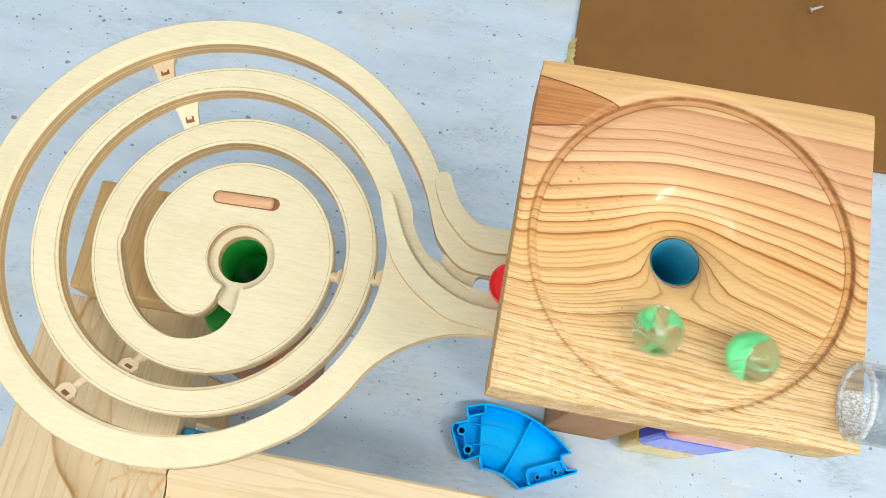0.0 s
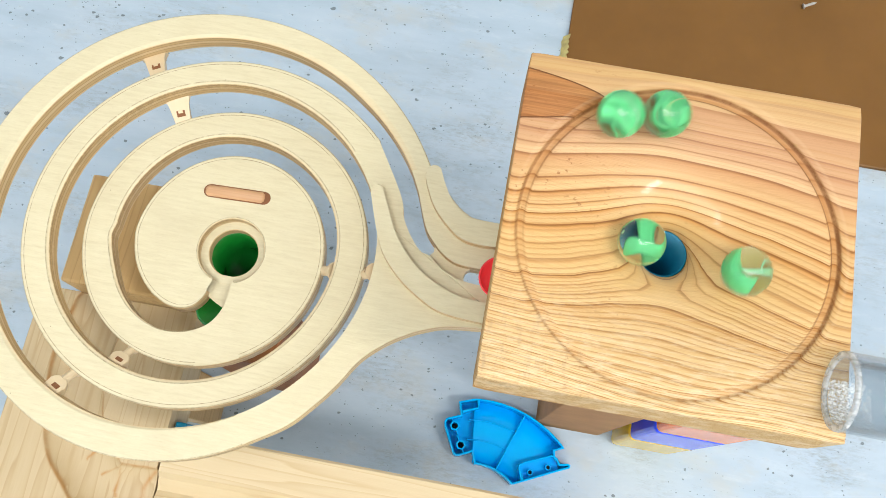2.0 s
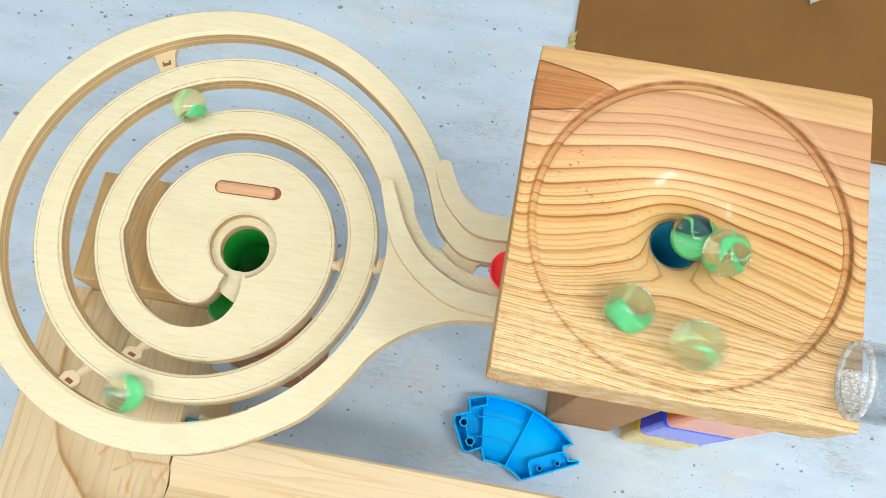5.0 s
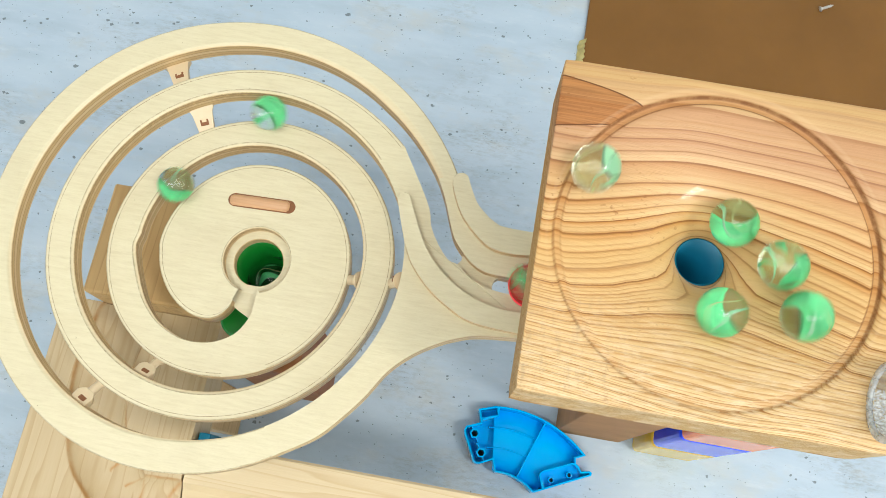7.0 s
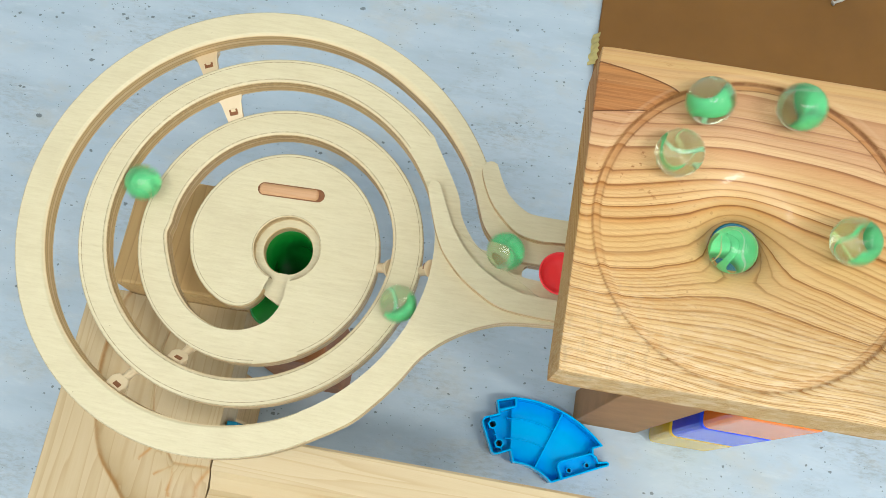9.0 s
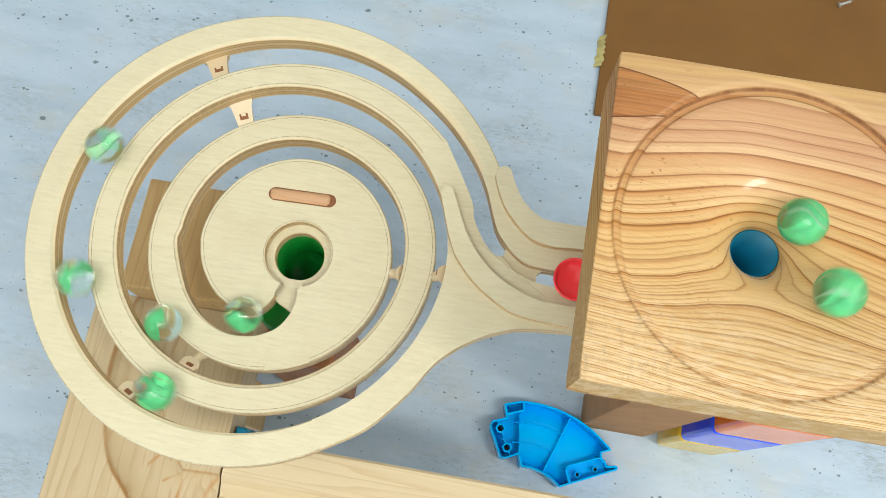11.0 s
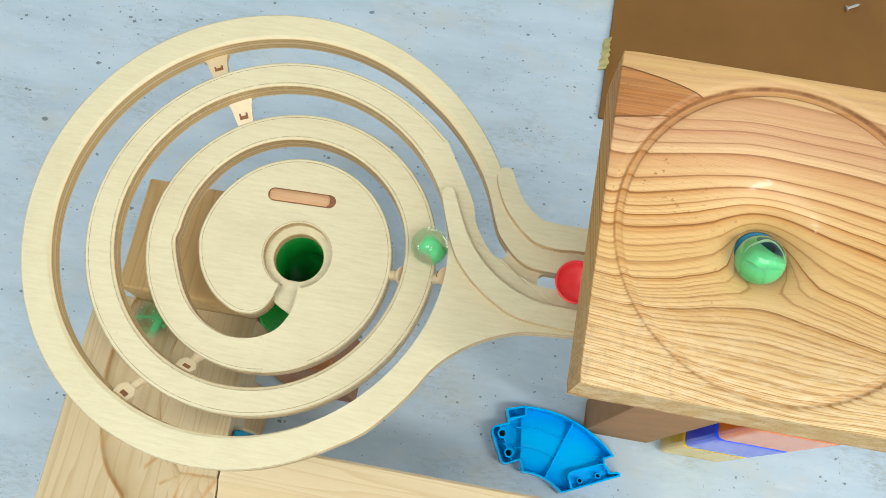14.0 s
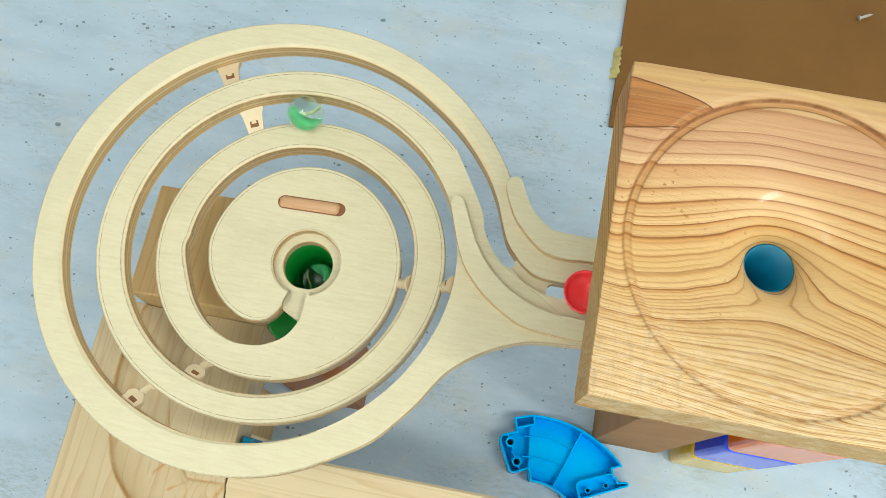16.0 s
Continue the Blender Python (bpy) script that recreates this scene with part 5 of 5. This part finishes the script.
    # next marble
    walk(marbles[4], journey(2, 4,
                             [(2.9, 89.3, 12.7), (3, 43.0, 17.1), (3.1, 11.8, 42.0), (3.2, 15.6, 79.7), (3.3, 42.4, 100.3), (3.4, 72.3, 101.3), (3.5, 95.3, 84.6), (3.6, 103.7, 60.2), (3.7, 97.8, 37.4), (3.8, 81.3, 19.3), (3.9, 56.8, 13.3), (4, 29.1, 20.3), (4.1, 14.6, 42.1), (4.2, 13.0, 68.3), (4.3, 28.0, 90.6), (4.4, 51.6, 100.1), (4.5, 76.3, 94.9), (4.6, 93.5, 76.7), (4.7, 97.0, 52.1), (4.8, 85.4, 30.4), (4.9, 63.4, 20.1), (5, 40.0, 25.4), (5.1, 25.2, 43.9), (5.2, 25.4, 67.1), (5.3, 40.3, 84.4), (5.4, 62.4, 87.8), (5.5, 80.7, 75.8), (5.6, 86.1, 55.2), (5.7, 76.2, 36.9), (5.8, 56.9, 30.8), (5.9, 39.5, 39.8), (6, 33.8, 57.9), (6.1, 42.6, 73.9), (6.2, 59.7, 78.1), (6.3, 73.4, 68.5), (6.4, 66.9, 47.2), (6.5, 42.5, 41.8), (6.6, 29.1, 56.9), (6.7, 27.3, 71.2), (6.8, 33.2, 79.4), (6.9, 41.5, 81.8), (7, 63.4, 67.0), (7.1, 59.7, 58.7), (7.2, 61.4, 54.3), (7.3, 56.5, 53.2), (7.4, 54.9, 53.9)],
                             [(7.64, -28), (7.7, -17), (7.8, 24), (7.9, 50), (8, 75), (8.1, 105), (8.2, 136), (8.3, 168), (8.4, 199), (8.5, 230), (8.6, 255), (8.7, 278), (8.8, 300), (8.9, 322), (9, 342), (9.1, 367), (9.2, 389), (11.12, 1013)]))
    # next marble
    walk(marbles[5], journey(3, 5,
                             [(4.9, 105.1, 14.2), (5, 62.4, 17.3), (5.1, 16.8, 33.5), (5.2, 13.4, 42.9), (5.3, 12.0, 53.1), (5.4, 13.0, 63.6), (5.5, 16.5, 73.8), (5.6, 22.5, 83.0), (5.7, 30.7, 90.6), (5.8, 40.8, 95.9), (5.9, 52.1, 98.3), (6, 63.9, 97.5), (6.1, 75.1, 93.3), (6.2, 84.6, 85.9), (6.3, 90.8, 74.9), (6.4, 89.6, 52.7), (6.5, 78.5, 30.6), (6.6, 59.0, 18.9), (6.7, 36.0, 16.7), (6.8, 18.0, 29.6), (6.9, 13.5, 43.1), (7, 14.9, 74.1), (7.1, 28.5, 90.4), (7.2, 43.1, 96.9), (7.3, 59.6, 94.1), (7.4, 73.4, 80.4), (7.5, 79.3, 56.8), (7.6, 67.2, 35.0), (7.7, 45.4, 28.1), (7.8, 25.7, 31.3), (7.9, 14.6, 42.3), (8, 11.2, 56.9), (8.1, 17.8, 70.4), (8.2, 31.8, 82.4), (8.3, 52.5, 84.3), (8.4, 71.7, 74.3), (8.5, 78.1, 53.2), (8.6, 66.5, 34.6), (8.7, 46.9, 31.4), (8.8, 29.7, 42.4), (8.9, 24.1, 60.6), (9, 29.7, 77.7), (9.1, 40.9, 87.2), (9.2, 56.2, 87.1), (9.3, 76.9, 77.5), (9.4, 82.9, 57.0), (9.5, 72.5, 40.1), (9.6, 54.3, 37.5), (9.7, 42.4, 49.1), (9.8, 44.9, 63.6), (9.9, 56.5, 68.4), (10, 64.5, 62.0), (10.1, 62.7, 54.4), (10.2, 57.5, 54.0)],
                             [(10.45, -28), (11.3, 263), (11.4, 288), (11.5, 311), (11.6, 336), (11.7, 360), (11.8, 387), (11.9, 417), (12, 453), (12.1, 495), (12.2, 537), (12.3, 577), (12.4, 612), (12.5, 644), (12.6, 671), (12.7, 699), (12.8, 723), (12.9, 752), (13, 783), (13.1, 818), (13.2, 856), (13.3, 896), (13.4, 929), (13.5, 963), (13.6, 982), (13.7, 996), (13.76, 1013)]))
    # next marble
    walk(marbles[6], journey(4, 6,
                             [(5.2, 105.1, 14.2), (5.3, 62.4, 17.3), (5.4, 16.8, 33.5), (5.5, 10.6, 60.5), (5.6, 21.7, 87.4), (5.7, 48.0, 103.0), (5.8, 79.7, 98.4), (5.9, 101.6, 73.2), (6, 100.7, 38.4), (6.1, 74.6, 13.2), (6.2, 37.0, 14.7), (6.3, 12.3, 44.1), (6.4, 14.9, 63.1), (6.5, 24.7, 76.0), (6.6, 41.8, 84.3), (6.7, 63.5, 84.1), (6.8, 77.0, 69.6), (6.9, 78.0, 55.7), (7, 60.5, 35.0), (7.1, 39.4, 40.1), (7.2, 28.5, 56.5), (7.3, 29.2, 74.9), (7.4, 38.0, 84.2), (7.5, 51.9, 85.0), (7.6, 65.1, 73.5), (7.7, 61.9, 49.4), (7.8, 39.7, 51.4), (7.9, 38.2, 63.5), (8, 53.0, 69.4), (8.1, 59.0, 50.9), (8.2, 59.0, 55.9), (8.3, 60.1, 54.2), (8.4, 57.3, 54.0), (8.5, 54.7, 52.5), (8.6, 55.8, 52.8)],
                             [(8.94, -28), (9, -8), (9.1, 26), (9.2, 48), (11.3, 683), (11.4, 714), (11.5, 744), (11.6, 777), (11.7, 814), (11.8, 859), (11.9, 907), (12, 933), (12.1, 969), (12.2, 989), (12.32, 1013)]))
    # next marble
    walk(marbles[7], journey(5, 7,
                             [(6, 105.1, 14.2), (6.1, 62.4, 17.3), (6.2, 16.8, 31.6), (6.3, 9.8, 61.0), (6.4, 17.4, 83.0), (6.5, 39.6, 98.3), (6.6, 63.1, 102.1), (6.7, 80.5, 94.0), (6.8, 90.5, 77.9), (6.9, 91.9, 66.3), (7, 85.6, 37.6), (7.1, 71.3, 18.8), (7.2, 52.3, 8.3), (7.3, 33.5, 15.6), (7.4, 19.4, 33.7), (7.5, 13.7, 55.9), (7.6, 17.0, 76.1), (7.7, 32.3, 94.4), (7.8, 50.1, 100.0), (7.9, 68.1, 95.7), (8, 80.8, 80.9), (8.1, 84.5, 58.8), (8.2, 74.5, 37.0), (8.3, 53.9, 26.3), (8.4, 33.7, 28.3), (8.5, 19.6, 34.3), (8.6, 11.0, 45.3), (8.7, 13.2, 59.0), (8.8, 25.0, 88.6), (8.9, 45.3, 101.3), (9, 67.9, 100.2), (9.1, 84.9, 87.1), (9.2, 92.3, 67.9), (9.3, 88.8, 38.2), (9.4, 62.9, 22.3), (9.5, 34.7, 32.1), (9.6, 25.3, 59.8), (9.7, 41.4, 83.3), (9.8, 69.1, 84.0), (9.9, 85.0, 62.3), (10, 75.9, 37.8), (10.1, 51.2, 32.7), (10.2, 34.7, 50.4), (10.3, 41.6, 72.6), (10.4, 63.3, 77.0), (10.5, 76.6, 60.8), (10.6, 68.4, 42.7), (10.7, 49.7, 42.4), (10.8, 42.4, 58.1), (10.9, 53.2, 70.0), (11, 67.0, 64.8), (11.1, 66.9, 51.6), (11.2, 55.7, 47.7), (11.3, 50.6, 56.8), (11.4, 58.0, 51.5), (11.5, 59.9, 59.2), (11.6, 55.4, 57.4), (11.7, 53.4, 55.1), (11.8, 54.3, 51.5), (11.9, 58.2, 54.4), (12, 57.4, 52.8), (12.1, 52.5, 53.1), (12.2, 56.6, 53.6)],
                             [(12.6, -22), (12.7, 19), (12.8, 44), (12.9, 69), (13, 97), (13.1, 128), (13.2, 160), (13.3, 192), (13.4, 223), (13.5, 251), (13.6, 276), (13.7, 299), (13.8, 321), (13.9, 343), (14, 366), (14.1, 392), (14.2, 422), (14.3, 459), (14.4, 500), (14.6, 579), (14.8, 647), (15, 707), (15.2, 768), (15.4, 846), (15.6, 924), (15.8, 980), (15.9, 999), (15.95, 1013)]))
    # next marble
    walk(marbles[8], journey(6, 8,
                             [(6.2, 100.7, 15.3), (6.3, 47.2, 27.5), (6.4, 10.4, 45.9), (6.5, 15.0, 61.5), (6.6, 26.2, 77.6), (6.7, 45.4, 87.0), (6.8, 62.5, 85.2), (6.9, 73.0, 77.3), (7, 78.7, 53.9), (7.1, 67.3, 33.9), (7.2, 48.8, 29.8), (7.3, 31.1, 37.7), (7.4, 20.9, 54.3), (7.5, 22.8, 69.2), (7.6, 32.3, 84.5), (7.7, 46.9, 91.2), (7.8, 60.9, 89.5), (7.9, 72.5, 79.5), (8, 76.1, 58.9), (8.1, 59.4, 35.4), (8.2, 37.1, 26.8), (8.3, 22.2, 25.8), (8.4, 20.1, 39.1), (8.5, 19.8, 61.0), (8.6, 29.4, 79.0), (8.7, 47.9, 87.5), (8.8, 65.8, 85.7), (8.9, 80.8, 74.4), (9, 88.7, 57.3), (9.1, 82.8, 41.8), (9.2, 64.7, 34.5), (9.3, 40.3, 45.9), (9.4, 45.5, 70.4), (9.5, 68.2, 68.2), (9.6, 66.9, 48.0), (9.7, 49.7, 50.0), (9.8, 53.2, 63.7), (9.9, 62.7, 58.7), (10, 57.5, 54.0)],
                             [(10.3, -28), (11.3, 303), (11.4, 324), (11.5, 344), (11.6, 365), (11.7, 390), (11.8, 416), (11.9, 452), (12, 489), (12.1, 532), (12.2, 568), (12.3, 601), (12.4, 630), (12.5, 661), (12.6, 688), (12.7, 719), (12.8, 750), (12.9, 781), (13, 819), (13.1, 860), (13.2, 909), (13.3, 932), (13.4, 970), (13.5, 987), (13.6, 1004), (13.65, 1013)]))
    # next marble
    walk(marbles[9], journey(7, 9,
                             [(7.3, 104.4, 14.8), (7.4, 67.2, 19.2), (7.5, 20.2, 32.5), (7.6, 8.0, 62.8), (7.7, 11.2, 94.5)],
                             [], escape=[(7.8, 18, 117, 366), (7.9, 17, 131, 330), (8.02, 16, 150, 12), (8.1, 15, 185, 30), (8.2, 13, 240, 9), (8.3, 15, 264, 16), (8.4, 22, 290, 9), (8.5, 21, 317, 9), (8.6, 9, 338, 9), (8.7, 3, 356, 9), (9.2, -25, 430, 8.2), (12, -60, 560, 8.2), (16, -60, 560, 8.2)]))
    # next marble
    walk(marbles[10], journey(8, 10,
                             [(7.4, 83.7, 12.5), (7.5, 40.4, 17.9), (7.6, 12.8, 43.6), (7.7, 14.5, 70.5), (7.8, 28.0, 90.8), (7.9, 46.1, 100.6), (8, 64.6, 98.8), (8.1, 77.4, 84.3), (8.2, 83.3, 64.8), (8.3, 75.8, 40.3), (8.4, 53.7, 27.8), (8.5, 39.5, 28.7), (8.6, 31.7, 35.3), (8.7, 32.7, 52.9), (8.8, 47.0, 70.6), (8.9, 66.0, 61.5), (9, 52.9, 50.9), (9.1, 56.8, 63.2), (9.2, 57.2, 52.6), (9.3, 52.0, 57.6), (9.4, 58.1, 62.1), (9.5, 62.1, 56.1), (9.6, 55.9, 53.0), (9.7, 54.5, 59.4), (9.8, 60.5, 58.6), (9.9, 57.5, 54.0)],
                             [(10.15, -28), (11.3, 346), (11.4, 368), (11.5, 393), (11.6, 422), (11.7, 457), (11.8, 497), (11.9, 537), (12, 576), (12.1, 609), (12.2, 637), (12.3, 664), (12.4, 691), (12.5, 716), (12.6, 743), (12.7, 771), (12.8, 804), (12.9, 842), (13, 883), (13.1, 918), (13.2, 953), (13.3, 973), (13.4, 988), (13.5, 1004), (13.55, 1013)]))
    # next marble
    walk(marbles[11], journey(9, 11,
                             [(8.5, 87.2, 13.4), (8.6, 42.9, 17.7), (8.7, 12.0, 43.0), (8.8, 11.7, 65.5), (8.9, 22.3, 86.2), (9, 37.6, 97.2), (9.1, 56.2, 99.3), (9.2, 73.8, 88.1), (9.3, 92.6, 61.5), (9.4, 80.6, 30.9), (9.5, 48.2, 24.0), (9.6, 25.1, 47.8), (9.7, 33.6, 80.0), (9.8, 65.9, 88.5), (9.9, 88.7, 64.0), (10, 77.3, 32.6), (10.1, 44.0, 29.2), (10.2, 27.2, 58.1), (10.3, 47.1, 84.8), (10.4, 79.3, 76.4), (10.5, 82.6, 43.4), (10.6, 52.8, 29.4), (10.7, 30.3, 53.3), (10.8, 46.7, 81.6), (10.9, 78.0, 73.4), (11, 77.8, 41.2), (11.1, 46.6, 34.3), (11.2, 33.7, 63.2), (11.3, 59.4, 80.4), (11.4, 73.5, 62.9), (11.5, 66.6, 38.4), (11.6, 47.0, 34.7), (11.7, 32.3, 44.6), (11.8, 28.6, 61.6), (11.9, 35.4, 76.3), (12, 47.6, 82.6), (12.1, 60.1, 79.3), (12.2, 69.6, 63.5), (12.3, 53.4, 46.6), (12.4, 36.6, 54.1), (12.5, 39.0, 67.4), (12.6, 54.6, 70.4), (12.7, 59.6, 49.8), (12.8, 44.7, 52.0), (12.9, 62.3, 60.8), (13, 53.5, 47.2), (13.1, 61.7, 60.9), (13.2, 53.7, 51.2), (13.3, 63.2, 52.9), (13.4, 61.4, 57.6), (13.5, 57.9, 59.2), (13.6, 54.0, 54.3), (13.7, 55.5, 55.1), (13.8, 57.5, 57.3), (13.9, 58.8, 56.3), (14, 53.7, 51.1)],
                             [(14.3, -24), (14.4, 18), (14.6, 73), (14.8, 137), (15, 201), (15.2, 258), (15.4, 304), (15.6, 344), (15.8, 390), (15.9, 418), (16, 451)]))


motions()
